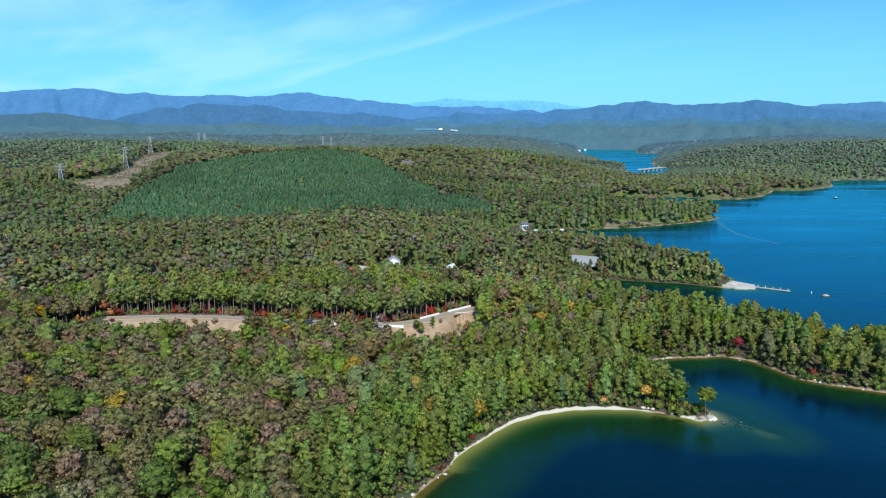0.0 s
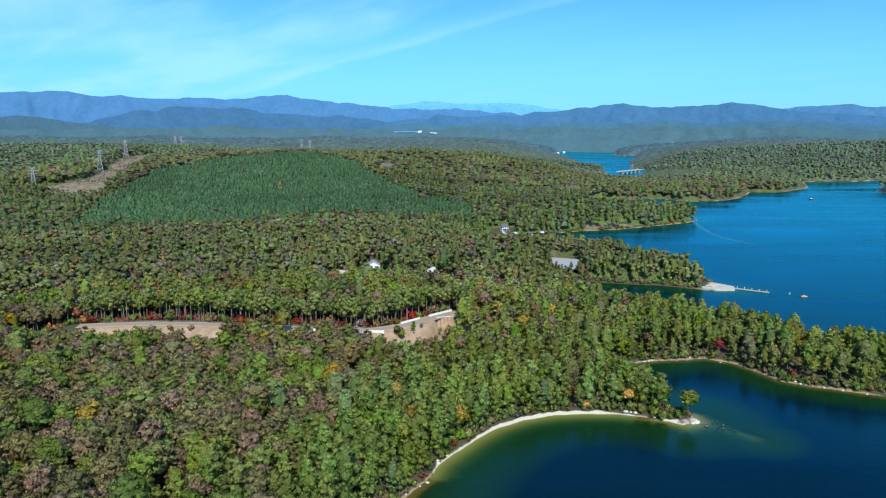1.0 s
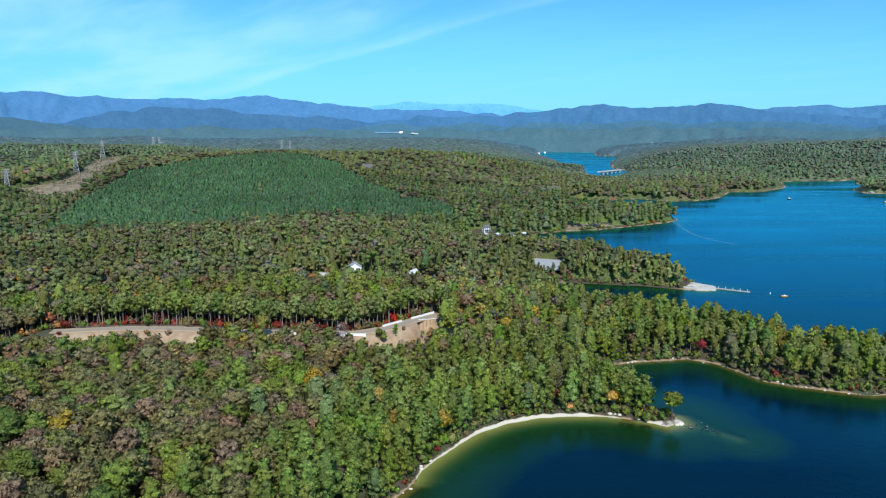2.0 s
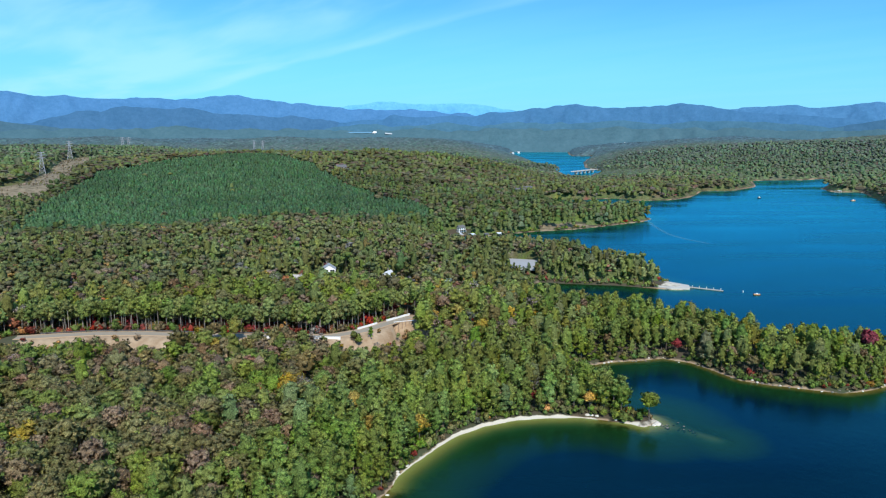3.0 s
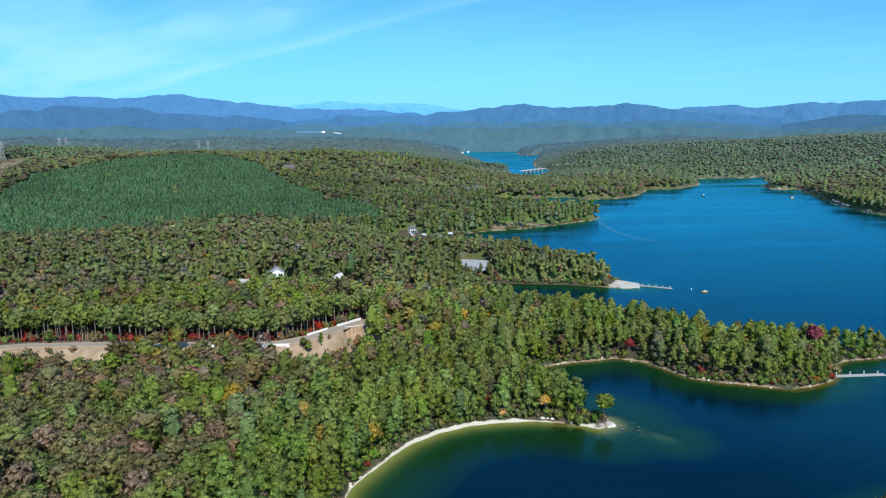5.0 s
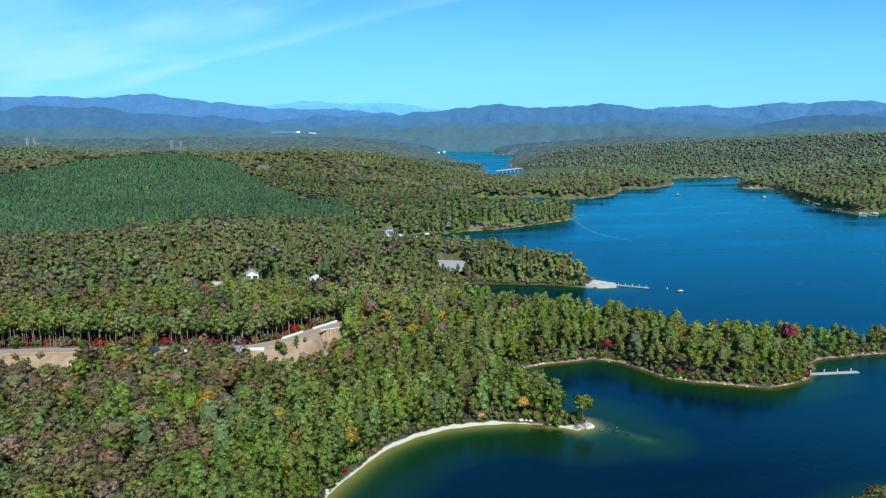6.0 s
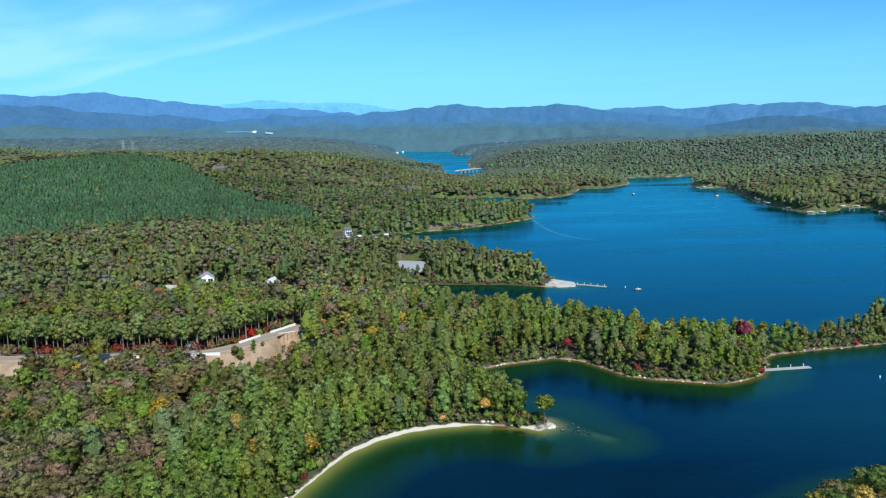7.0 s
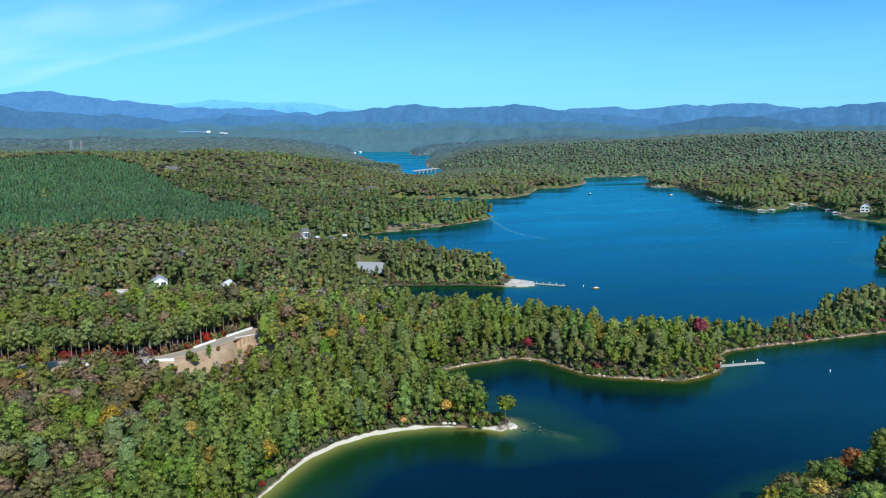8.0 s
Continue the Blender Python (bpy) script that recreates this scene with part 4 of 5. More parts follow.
def canopy(name, label, r0, r1, ratio, step, lift, distance):
    """A closed leaf roof added under the tops of far woods, so that gaps seen at a low angle don't look dark."""
    rows = [r0]
    while rows[-1] < r1:
        rows.append(rows[-1] * ratio)
    x, y = polar(np.array(rows), np.arange(-35.5, 52.5, step))
    rg = np.random.default_rng(int(r0))
    shape_ = x.shape
    x, y = (x + rg.normal(size=shape_) * 1.2).ravel(), (y + rg.normal(size=shape_) * 2.5).ravel()
    s = shore_distance(x, y)
    up = lift * low_growth(x, y, s) * smooth(s, 6 + 0.002 * r0, 12 + 0.005 * r0) * smooth(clearing_edge(x, y), 3, 12) * rg.uniform(*((0.75, 1.15) if r0 < 1500 else (0.5, 1.3)), x.size)
    for ox, oy, orad in OPEN:
        up = up * (np.hypot(x - ox, y - oy) > orad + 4)
    kinds = choose(x, y, s, rg)
    up = np.where(kinds == NAMES.index("plantation_pine"), up * 0.5, up)
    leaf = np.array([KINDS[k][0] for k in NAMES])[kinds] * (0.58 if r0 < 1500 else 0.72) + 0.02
    # haze painted into the leaf roof's colours, growing with range
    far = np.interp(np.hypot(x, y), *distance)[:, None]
    leaf = (leaf * (1 - far) + np.array(HAZE_BLUE) * far) * (1 + rg.normal(size=(x.size, 1)) * (0.13 if r0 < 1500 else 0.24))
    i = np.arange(x.size).reshape(shape_)
    q = np.stack([i[:-1, :-1], i[:-1, 1:], i[1:, 1:], i[1:, :-1]], -1).reshape(-1, 4)
    q = q[(up[q] > 0.8).any(1)]
    used, q = np.unique(q, return_inverse=True)
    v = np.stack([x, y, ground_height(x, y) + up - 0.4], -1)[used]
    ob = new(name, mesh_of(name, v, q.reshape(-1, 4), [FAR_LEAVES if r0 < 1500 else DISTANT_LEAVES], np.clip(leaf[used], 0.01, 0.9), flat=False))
    return tagged(ob, label, "woods", kind="stuff")


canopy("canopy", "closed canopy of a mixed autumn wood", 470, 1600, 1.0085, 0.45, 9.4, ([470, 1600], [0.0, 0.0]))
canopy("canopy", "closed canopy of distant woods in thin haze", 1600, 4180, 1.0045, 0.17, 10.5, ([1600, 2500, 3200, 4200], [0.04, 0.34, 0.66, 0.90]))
x, y, rg = scatter(150, 1000, 2.1, 15)
s = shore_distance(x, y)
road, _ = line_distance(x, y, ROAD)
beach, _ = line_distance(x, y, LAKE[6:15])
verge = (road < 19) & (road > 5.5) & (y > np.interp(x, [p[0] for p in ROAD], [p[1] for p in ROAD]) + 4) & (x < 14)
ok = (((s > np.where(beach < 10, np.interp(x, [5, 35, 80, 95], [0.9, 2.3, 2.3, 0.8]), 0.7)) & (s < 6.5)) | verge & (rg.uniform(size=x.size) < 0.5)) & (rg.uniform(size=x.size) < np.where(np.hypot(x, y) > 640, 0.35, np.where(beach < 14, 0.95, 0.72))) & (road > 4.5)
thicket = (road > 11) & (road < 30) & (y > 374) & (x > -190) & (x < 18) & (rg.uniform(size=x.size) < 0.36)
slope = (road > 6) & (road < 20) & (y < 372) & (x > -176) & (x < 16) & (rg.uniform(size=x.size) < 0.11)
thicket |= slope
ok = ok & ((road > 17) | verge) | thicket
for ox, oy, orad in OPEN:
    ok &= np.hypot(x - ox, y - oy) > orad * 0.85
x, y, s, verge, thicket = x[ok], y[ok], s[ok], verge[ok] | thicket[ok], thicket[ok]
shrub = rg.choice([NAMES.index(k) for k in ("green_oak", "olive_oak", "russet_oak", "pine", "orange_maple", "red_maple")], x.size, p=(0.32, 0.24, 0.12, 0.26, 0.03, 0.03))
tone = rg.uniform(size=x.size)
shrub[verge & (tone < 0.3)] = NAMES.index("red_maple")
shrub[verge & (tone > 0.9)] = NAMES.index("orange_maple")
shrub[verge & (tone > 0.65) & (tone < 0.9)] = NAMES.index("russet_oak")
forest("undergrowth", "low shrubs and saplings under the trees at the shore", x, y, shrub, "bush", rg, size=rg.uniform(0.4, 1.1, x.size) * np.where(verge & (y > 373), 1.3, 1))


# scrub on the cleared strip
x, y, rg = scatter(1080, 1860, 5.0, 25)
cut = clearing_edge(x, y)
ok = (cut < 0) & (rg.uniform(size=x.size) < 0.10 + 0.5 * (fbm(x, y, 60, 3, 55) > 0.53))
x, y = x[ok], y[ok]
shrub = rg.choice([NAMES.index(k) for k in ("russet_oak", "olive_oak", "grey_oak")], x.size, p=(0.4, 0.3, 0.3))
forest("scrub", "dry brown scrub on the cleared strip under power lines", x, y, shrub, "bush", rg, size=rg.uniform(0.3, 0.8, x.size))


# ---- built things ----
WHITE = plain("white_paint", (0.78, 0.78, 0.75), 0.6, vary=0.12)
SIDING = plain("grey_siding", (0.55, 0.55, 0.52), 0.7, vary=0.15)
BROWN = plain("brown_siding", (0.24, 0.17, 0.12), 0.8)
ROOF = plain("grey_shingle", (0.115, 0.115, 0.12), 0.95, vary=0.3, scale=0.8)
SLATE = plain("blue_grey_metal_roof", (0.34, 0.38, 0.43), 0.5, vary=0.15)
PALE_ROOF = plain("pale_metal_roof", (0.60, 0.63, 0.66), 0.45, vary=0.12)
DECK = plain("weathered_decking", (0.42, 0.40, 0.37), 0.85, vary=0.3)
LOT = plain("worn_pale_asphalt", (0.36, 0.37, 0.38), 0.85, vary=0.25, scale=0.3)
CONCRETE = plain("concrete", (0.47, 0.45, 0.41), 0.85, vary=0.18)
ASPHALT = plain("gravelled_road", (0.30, 0.26, 0.20), 0.9, vary=0.2)
STEEL = plain("galvanised_steel", (0.42, 0.43, 0.44), 0.45, 0.6, vary=0.2)
RAIL = plain("dark_rail", (0.10, 0.10, 0.10), 0.6)
CLAY = plain("clay_wall", (0.46, 0.33, 0.21), 0.9, vary=0.35, scale=0.5)
ROCK = plain("shore_rock", (0.17, 0.15, 0.125), 0.9, vary=0.4)
CHALK = plain("pale_rock", (0.60, 0.55, 0.47), 0.9, vary=0.3)
PLASTIC = plain("buoy_plastic", (0.82, 0.82, 0.80), 0.4, vary=0.08)
ORANGE = plain("orange_hull", (0.60, 0.24, 0.06), 0.4, vary=0.1)
BLACK = plain("dark_canvas", (0.03, 0.03, 0.035), 0.8)
glass = Mat("window_glass", 0.05, 0.0, (0.02, 0.03, 0.04))
glass.b.inputs["Specular IOR Level"].default_value = 0.9
GLASS = glass.m


def boxes(*items):
    """A bmesh of boxes with small bevels: (x, y, z of the centre, size x, y, z[, turn])."""
    bm = bmesh.new()
    for it in items:
        m = pose(*it[:3], 0, 0, it[6] if len(it) > 6 else 0) @ Matrix.Diagonal((*it[3:6], 1))
        bmesh.ops.create_cube(bm, size=1, matrix=m)
    return bm


def rod(bm, a, b, r, sides=6, r2=None):
    a, b = Vector(a), Vector(b)
    q = (b - a).to_track_quat("Z", "Y").to_matrix().to_4x4()
    bmesh.ops.create_cone(bm, cap_ends=True, segments=sides, radius1=r, radius2=r if r2 is None else r2, depth=(b - a).length, matrix=Matrix.Translation((a + b) / 2) @ q)


def part(name, bm, material, parent, label=""):
    me = bpy.data.meshes.new(name)
    bm.to_mesh(me)
    bm.free()
    me.materials.append(material)
    ob = new(name, me)
    ob.parent = parent
    if label:
        ob["label"] = label
    return ob


def thing(name, m, label, category, group=""):
    base = new(name)
    base.matrix_basis = m
    return tagged(base, label, category, group)


def gable(w, d, z, rise, over=0.5, thick=0.25):
    """A pitched roof with overhang, ridge along x."""
    bm = bmesh.new()
    hw, hd = w / 2 + over, d / 2 + over
    drop = rise * over / (d / 2)
    ring = [(-hd, z - drop), (0, z + rise), (hd, z - drop), (hd, z - drop + thick), (0, z + rise + thick * 1.3), (-hd, z - drop + thick)]
    sides = [[bm.verts.new((x, y, zz)) for y, zz in ring] for x in (-hw, hw)]
    for i in range(6):
        j = (i + 1) % 6
        bm.faces.new((sides[0][i], sides[0][j], sides[1][j], sides[1][i]))
    for s, o in ((sides[0], 1), (sides[1], -1)):
        bm.faces.new((s[0], s[1], s[4], s[5])[::o])
        bm.faces.new((s[1], s[2], s[3], s[4])[::o])
    bmesh.ops.recalc_face_normals(bm, faces=bm.faces)
    return bm


def body(w, d, h, rise):
    """House walls with closed gable ends, ridge along x."""
    bm = bmesh.new()
    ends = []
    for x in (-w / 2, w / 2):
        ends.append([bm.verts.new((x, y, z)) for y, z in ((-d / 2, -6), (d / 2, -6), (d / 2, h), (0, h + rise), (-d / 2, h))])
    for i in range(5):
        j = (i + 1) % 5
        bm.faces.new((ends[0][i], ends[0][j], ends[1][j], ends[1][i]))
    bm.faces.new(ends[0]), bm.faces.new(ends[1])
    bmesh.ops.recalc_face_normals(bm, faces=bm.faces)
    return bm


def house(x, y, turn, w, d, h, rise, wall, roof, label, rows=2, cols=4, z=None, wing=True):
    """A lake house: walls, pitched roof, windows with frames on the long and gable sides, chimney, a lower wing."""
    base = thing("house", pose(x, y, land(x, y) if z is None else z, 0, 0, turn), label, "house")
    part("wall", body(w, d, h, rise), wall, base)
    rf = part("roof", gable(w, d, h, rise), roof, base)
    part("chimney", boxes((w * 0.28, d * 0.15, h + rise * 0.9, 0.9, 0.9, rise * 0.9 + 1.2)), ROCK, rf)
    for side in (-1, 1):
        for i in range(cols):
            for j in range(rows):
                cx, cz = (i + 0.5) / cols * w - w / 2, h * (j + 0.55) / rows
                ww, hh = w / cols * 0.55, h / rows * 0.55
                win = part("window", boxes((cx, side * (d / 2 + 0.03), cz, ww, 0.06, hh)), GLASS, base)
                part("frame", boxes((cx, side * (d / 2 + 0.05), cz + hh / 2, ww + 0.3, 0.12, 0.14), (cx, side * (d / 2 + 0.05), cz - hh / 2, ww + 0.3, 0.16, 0.14),
                                    (cx - ww / 2, side * (d / 2 + 0.05), cz, 0.14, 0.12, hh), (cx + ww / 2, side * (d / 2 + 0.05), cz, 0.14, 0.12, hh), (cx, side * (d / 2 + 0.07), cz, 0.1, 0.06, hh)), WHITE, win)
    for side in (-1, 1):
        for j in range(rows):
            for k in (-0.24, 0.24):
                cz, hh = h * (j + 0.55) / rows, h / rows * 0.6
                win = part("window", boxes((side * (w / 2 + 0.03), d * k, cz, 0.06, d * 0.32, hh)), GLASS, base)
                part("frame", boxes((side * (w / 2 + 0.05), d * k, cz + hh / 2, 0.12, d * 0.36, 0.16), (side * (w / 2 + 0.05), d * k, cz - hh / 2, 0.16, d * 0.36, 0.16), (side * (w / 2 + 0.06), d * k, cz, 0.1, 0.12, hh)), WHITE, win)
    if wing:
        part("porch_roof", boxes((0, -d / 2 - 1.6, h * 0.52, w * 0.9, 3.2, 0.18)), roof, base)
        for k in (-0.42, 0, 0.42):
            part("porch_post", boxes((w * k, -d / 2 - 3.0, h * 0.26 - 0.7, 0.22, 0.22, h * 0.52 + 1.4)), WHITE, base)
    return base


house(-37.5, 541, 96, 8.4, 9.4, 6.8, 3.0, WHITE, SLATE, "white two-storey house with tall windows and pale roof in the wood", 2, 3, z=13.0, wing=False)
house(6, 531, 62, 9, 8, 4.6, 3.4, SIDING, PALE_ROOF, "grey house with a steep pale roof among trees", 1, 3)
house(-58, 521, -15, 8, 6, 3.2, 1.6, CLAY, DECK, "low tan cottage with a weathered roof in a wood clearing", 1, 3, z=14.2)
house(96, 846, 20, 8, 7, 5.0, 2.4, WHITE, ROOF, "white lakeside house on a sandy bank above boat docks", 2, 3)
house(-66, 1326, 10, 18, 11, 7, 4, BROWN, ROOF, "brown house with a grey roof on a wooded hill", 2, 4, z=land(-66, 1326) + 6)
house(199, 1640, -12, 15, 11, 6, 4, BROWN, ROOF, "brown house with grey roof on a wooded crest", 2, 4, z=land(199, 1640) + 6)
house(238, 1215, 25, 17, 12, 8, 4, SIDING, ROOF, "grey house above the cove with a dark roof", 2, 4, z=land(238, 1215) + 5)
house(262, 1262, -20, 16, 11, 7, 4, BROWN, ROOF, "brown house under trees above the cove", 2, 4, z=land(262, 1262) + 6)
house(892, 828, 40, 15, 11, 8, 4.5, WHITE, ROOF, "white gabled house on a lawn by the lake", 2, 4)
house(1122, 1512, 15, 24, 13, 8, 4, SIDING, ROOF, "large grey house above the far shore", 2, 5)
house(1010, 1400, 0, 14, 10, 6, 3, WHITE, ROOF, "white house at the foot of a wooded point", 2, 3)
house(190, 189, 8, 12, 9, 3.4, 2.4, SIDING, ROOF, "lakeside house with a dark grey roof under autumn trees", 1, 4, z=2.2)

FAR_HOMES = [(700, 3740, 40), (1230, 3700, 50), (1420, 3560, 55), (1350, 3900, 60), (1640, 3400, 60), (760, 3890, 50), (1900, 1180, 40), (1560, 1270, 45), (1330, 1290, 40)]
for hx, hy, up in FAR_HOMES:
    house(hx, hy, hx % 40, 11, 8, 5, 3, WHITE, PALE_ROOF, "white house standing among distant woods", 1, 3, z=max(land(hx, hy) + 4, 0), wing=False)


def dock(a, b, width, pilings, label, tall=1.6):
    """A floating pier from a to b: decking boards on two beams, pilings along one side."""
    (ax, ay), (bx, by) = a, b
    n = math.hypot(bx - ax, by - ay)
    base = thing("dock", pose(ax, ay, 0, 0, 0, math.degrees(math.atan2(by - ay, bx - ax))), label, "dock")
    part("beam", boxes((n / 2, -width * 0.4, 0.28, n, 0.25, 0.4)), DECK, base)
    part("beam", boxes((n / 2, width * 0.4, 0.28, n, 0.25, 0.4)), DECK, base)
    for i in range(int(n / 1.2)):
        part("plank", boxes((0.6 + i * 1.2, 0, 0.53, 1.14, width, 0.09)), DECK, base)
    for i in range(pilings):
        bm = bmesh.new()
        px_ = n * (i + 0.6) / pilings
        rod(bm, (px_, width * 0.6, -3), (px_, width * 0.6, tall), 0.22, 8)
        post = part("piling", bm, CHALK, base)
        bm = bmesh.new()
        rod(bm, (px_, width * 0.6, tall), (px_, width * 0.6, tall + 0.35), 0.26, 8, 0.04)
        part("cap", bm, PLASTIC, post, "white conical cap")
    return base


dock((242, 324.5), (271, 322.5), 2.4, 4, "grey floating dock with white-capped pilings off a wooded point")
dock((238, 540), (259, 524), 2.2, 5, "grey courtesy dock with white pilings beside a boat ramp")


def boathouse(x, y, turn, w, d, roof, label):
    """A covered slip: deck on floats, four posts and a low pitched roof."""
    base = thing("boat_dock", pose(x, y, 0, 0, 0, turn), label, "boat dock", "covered docks along the far shore")
    part("deck", boxes((-w / 2 + 0.7, 0, 0.35, 1.4, d, 0.5), (w / 2 - 0.7, 0, 0.35, 1.4, d, 0.5), (0, d / 2 - 0.8, 0.35, w - 2.8, 1.6, 0.5)), DECK, base)
    part("roof", gable(w, d, 3.2, 0.9, 0.4, 0.2), roof, base)
    for sx in (-1, 1):
        for sy in (-1, 1):
            part("post", boxes((sx * (w / 2 - 0.4), sy * (d / 2 - 0.4), 1.9, 0.22, 0.22, 2.9)), WHITE, base)
    return base


SLIPS = [(850, 1128, 20), (838, 1108, 25), (828, 1088, 20), (818, 1068, 28), (810, 1050, 22), (801, 1028, 30), (782, 960, 10), (776, 903, 60), (793, 902, 30), (868, 928, -10),
         (884, 962, 15), (908, 958, 40), (915, 930, 60), (880, 880, 55), (858, 845, 60), (952, 1338, 0), (900, 1352, 30), (106, 822, 40), (122, 823, 30), (138, 828, 10), (92, 822, 70)]
for i, (bx, by, turn) in enumerate(SLIPS):
    near = by < 840 and bx < 200
    boathouse(bx, by, turn, 5 if near else 8, 6.5 if near else 10, PALE_ROOF if i % 3 else ROOF, "covered boat dock with a low metal roof at the shore")


def motor_boat(x, y, turn, size, hull, label):
    base = thing("motor_boat", pose(x, y, 0.1, 0, 0, turn) @ Matrix.Diagonal((size, size, size, 1)), label, "boat")
    bm = bmesh.new()
    ring = [(-3, -1.1), (1.2, -1.15), (2.6, -0.6), (3.3, 0), (2.6, 0.6), (1.2, 1.15), (-3, 1.1)]
    low = [bm.verts.new((px_ * 0.9, py_ * 0.75, -0.35)) for px_, py_ in ring]
    top = [bm.verts.new((px_, py_, 0.75)) for px_, py_ in ring]
    for i in range(7):
        bm.faces.new((low[i], low[(i + 1) % 7], top[(i + 1) % 7], top[i]))
    bm.faces.new(top), bm.faces.new(low[::-1])
    part("hull", bm, hull, base)
    part("deck", boxes((0.2, 0, 0.8, 4.6, 1.7, 0.1)), WHITE, base)
    part("console", boxes((0, 0, 1.2, 0.9, 0.9, 0.8)), WHITE, base)
    part("windscreen", boxes((0.5, 0, 1.7, 0.06, 0.9, 0.4)), GLASS, base)
    part("outboard_motor", boxes((-3.2, 0, 0.8, 0.5, 0.5, 1.1)), BLACK, base)
    return base


motor_boat(278, 510, -12, 0.8, ORANGE, "small motor boat with an orange hull resting on the lake")
motor_boat(685, 1254, 40, 1.6, BLACK, "dark motor boat far out on the lake")
motor_boat(818, 1187, 10, 1.6, ORANGE, "orange pontoon boat near the far shore")


def buoy(x, y, label):
    base = thing("marker_buoy", pose(x, y, 0), label, "buoy")
    bm = bmesh.new()
    rod(bm, (0, 0, -0.6), (0, 0, 1.1), 0.28, 10)
    part("float", bm, PLASTIC, base)
    bm = bmesh.new()
    rod(bm, (0, 0, 1.1), (0, 0, 1.35), 0.28, 10, 0.06)
    part("cap", bm, PLASTIC, base)


for bx, by in ((293, 301), (272, 519), (309, 396)):
    buoy(bx, by, "white marker buoy floating on the lake")


# boat ramp, its shore apron and the lot in the wood
def slab(name, pts, thick, material, label, category, z=None, lift=0.05):
    """A paved patch that lies on the ground along a row of corner points."""
    base = thing(name, pose(0, 0, 0), label, category)
    bm = bmesh.new()
    zs = [z if z is not None else max(land(px_, py_), 0.1) + lift for px_, py_ in pts]
    top = [bm.verts.new((px_, py_, zz)) for (px_, py_), zz in zip(pts, zs)]
    low = [bm.verts.new((px_, py_, zz - thick)) for (px_, py_), zz in zip(pts, zs)]
    bm.faces.new(top), bm.faces.new(low[::-1])
    for i in range(len(pts)):
        j = (i + 1) % len(pts)
        bm.faces.new((low[i], low[j], top[j], top[i]))
    bmesh.ops.recalc_face_normals(bm, faces=bm.faces)
    part("paving", bm, material, base)
    return base


slab("boat_ramp", [(212, 541), (222, 533.5), (236, 531.5), (240, 542), (229, 557), (216, 556)], 1.6, CONCRETE, "pale concrete boat ramp sloping into the lake", "boat ramp", z=1.35)
slab("parking_lot", [(103, 590), (128, 582), (140, 618), (106, 634)], 2.0, LOT, "pale paved parking lot among pines", "parking lot", z=9.0)

# the building road and its walls
ROAD_Z = 18.66


def ribbon(name, pts, left, right, z, material, parent, thick=0.25):
    bm = bmesh.new()
    rows_ = []
    for i, (px_, py_) in enumerate(pts):
        q0, q1 = pts[max(i - 1, 0)], pts[min(i + 1, len(pts) - 1)]
        dx, dy = q1[0] - q0[0], q1[1] - q0[1]
        n = math.hypot(dx, dy)
        nx, ny = -dy / n, dx / n
        rows_.append([bm.verts.new((px_ + nx * o, py_ + ny * o, zz)) for o, zz in ((left, z), (right, z), (right, z - thick), (left, z - thick))])
    for a_, b_ in zip(rows_, rows_[1:]):
        for i in range(4):
            j = (i + 1) % 4
            bm.faces.new((a_[i], a_[j], b_[j], b_[i]))
    bm.faces.new(rows_[0][::-1]), bm.faces.new(rows_[-1])
    bmesh.ops.recalc_face_normals(bm, faces=bm.faces)
    return part(name, bm, material, parent)


road = thing("road", pose(0, 0, 0), "new unpaved pale road along a graded bench in the wood", "road")
road["kind"] = "structure"
ribbon("paving", ROAD, -3.0, 3.0, ROAD_Z + 0.1, ASPHALT, road)
ribbon("kerb", ROAD, -3.4, -3.0, ROAD_Z + 0.25, CLAY, road, 0.5)
ribbon("kerb", ROAD, 3.0, 3.4, ROAD_Z + 0.25, CLAY, road, 0.5)


def along(pts, step):
    out = []
    for (ax, ay), (bx, by) in zip(pts, pts[1:]):
        n = max(1, int(math.hypot(bx - ax, by - ay) / step))
        out += [(ax + (bx - ax) * i / n, ay + (by - ay) * i / n, math.degrees(math.atan2(by - ay, bx - ax))) for i in range(n)]
    return out


guard = thing("guard_rail", pose(0, 0, ROAD_Z), "dark guard rail on short posts beside the road", "guard rail")
ribbon("rail", [(px_, py_ + 3.9) for px_, py_ in ROAD[1:6]], -0.06, 0.06, 0.95, RAIL, guard, 0.35)
for px_, py_, tn in along(ROAD[1:6], 2.2):
    part("post", boxes((px_, py_ + 3.9, 0.35, 0.22, 0.22, 1.3)), RAIL, guard)

for k, (p0, p1) in enumerate((((-62, 364.0), (-46, 361.6)), ((-42, 361.2), (-20, 358.8)), ((-12, 374.5), (-2, 384.5)), ((3, 389.5), (16, 402)))):
    dx, dy = p1[0] - p0[0], p1[1] - p0[1]
    n = math.hypot(dx, dy)
    wall_ = thing("barrier_wall", pose(p0[0], p0[1], ROAD_Z - 0.4, 0, 0, math.degrees(math.atan2(dy, dx))), "low white concrete wall along the edge of the road", "wall")
    part("wall", boxes((n / 2, 0, 0.7, n, 0.35, 1.4)), WHITE, wall_)
    part("coping", boxes((n / 2, 0, 1.45, n + 0.2, 0.5, 0.12)), WHITE, wall_)
retain = thing("retaining_wall", pose(12.3, 388.6, ROAD_Z - 5.6, 0, 0, 14), "tan retaining wall with upright timbers below the road's end", "wall")
part("wall", boxes((0, 0, 2.0, 11, 0.5, 7.6)), CLAY, retain)
for i in range(6):
    part("timber", boxes((-5 + i * 2, -0.32, 2.0, 0.35, 0.3, 7.4)), BROWN, retain)
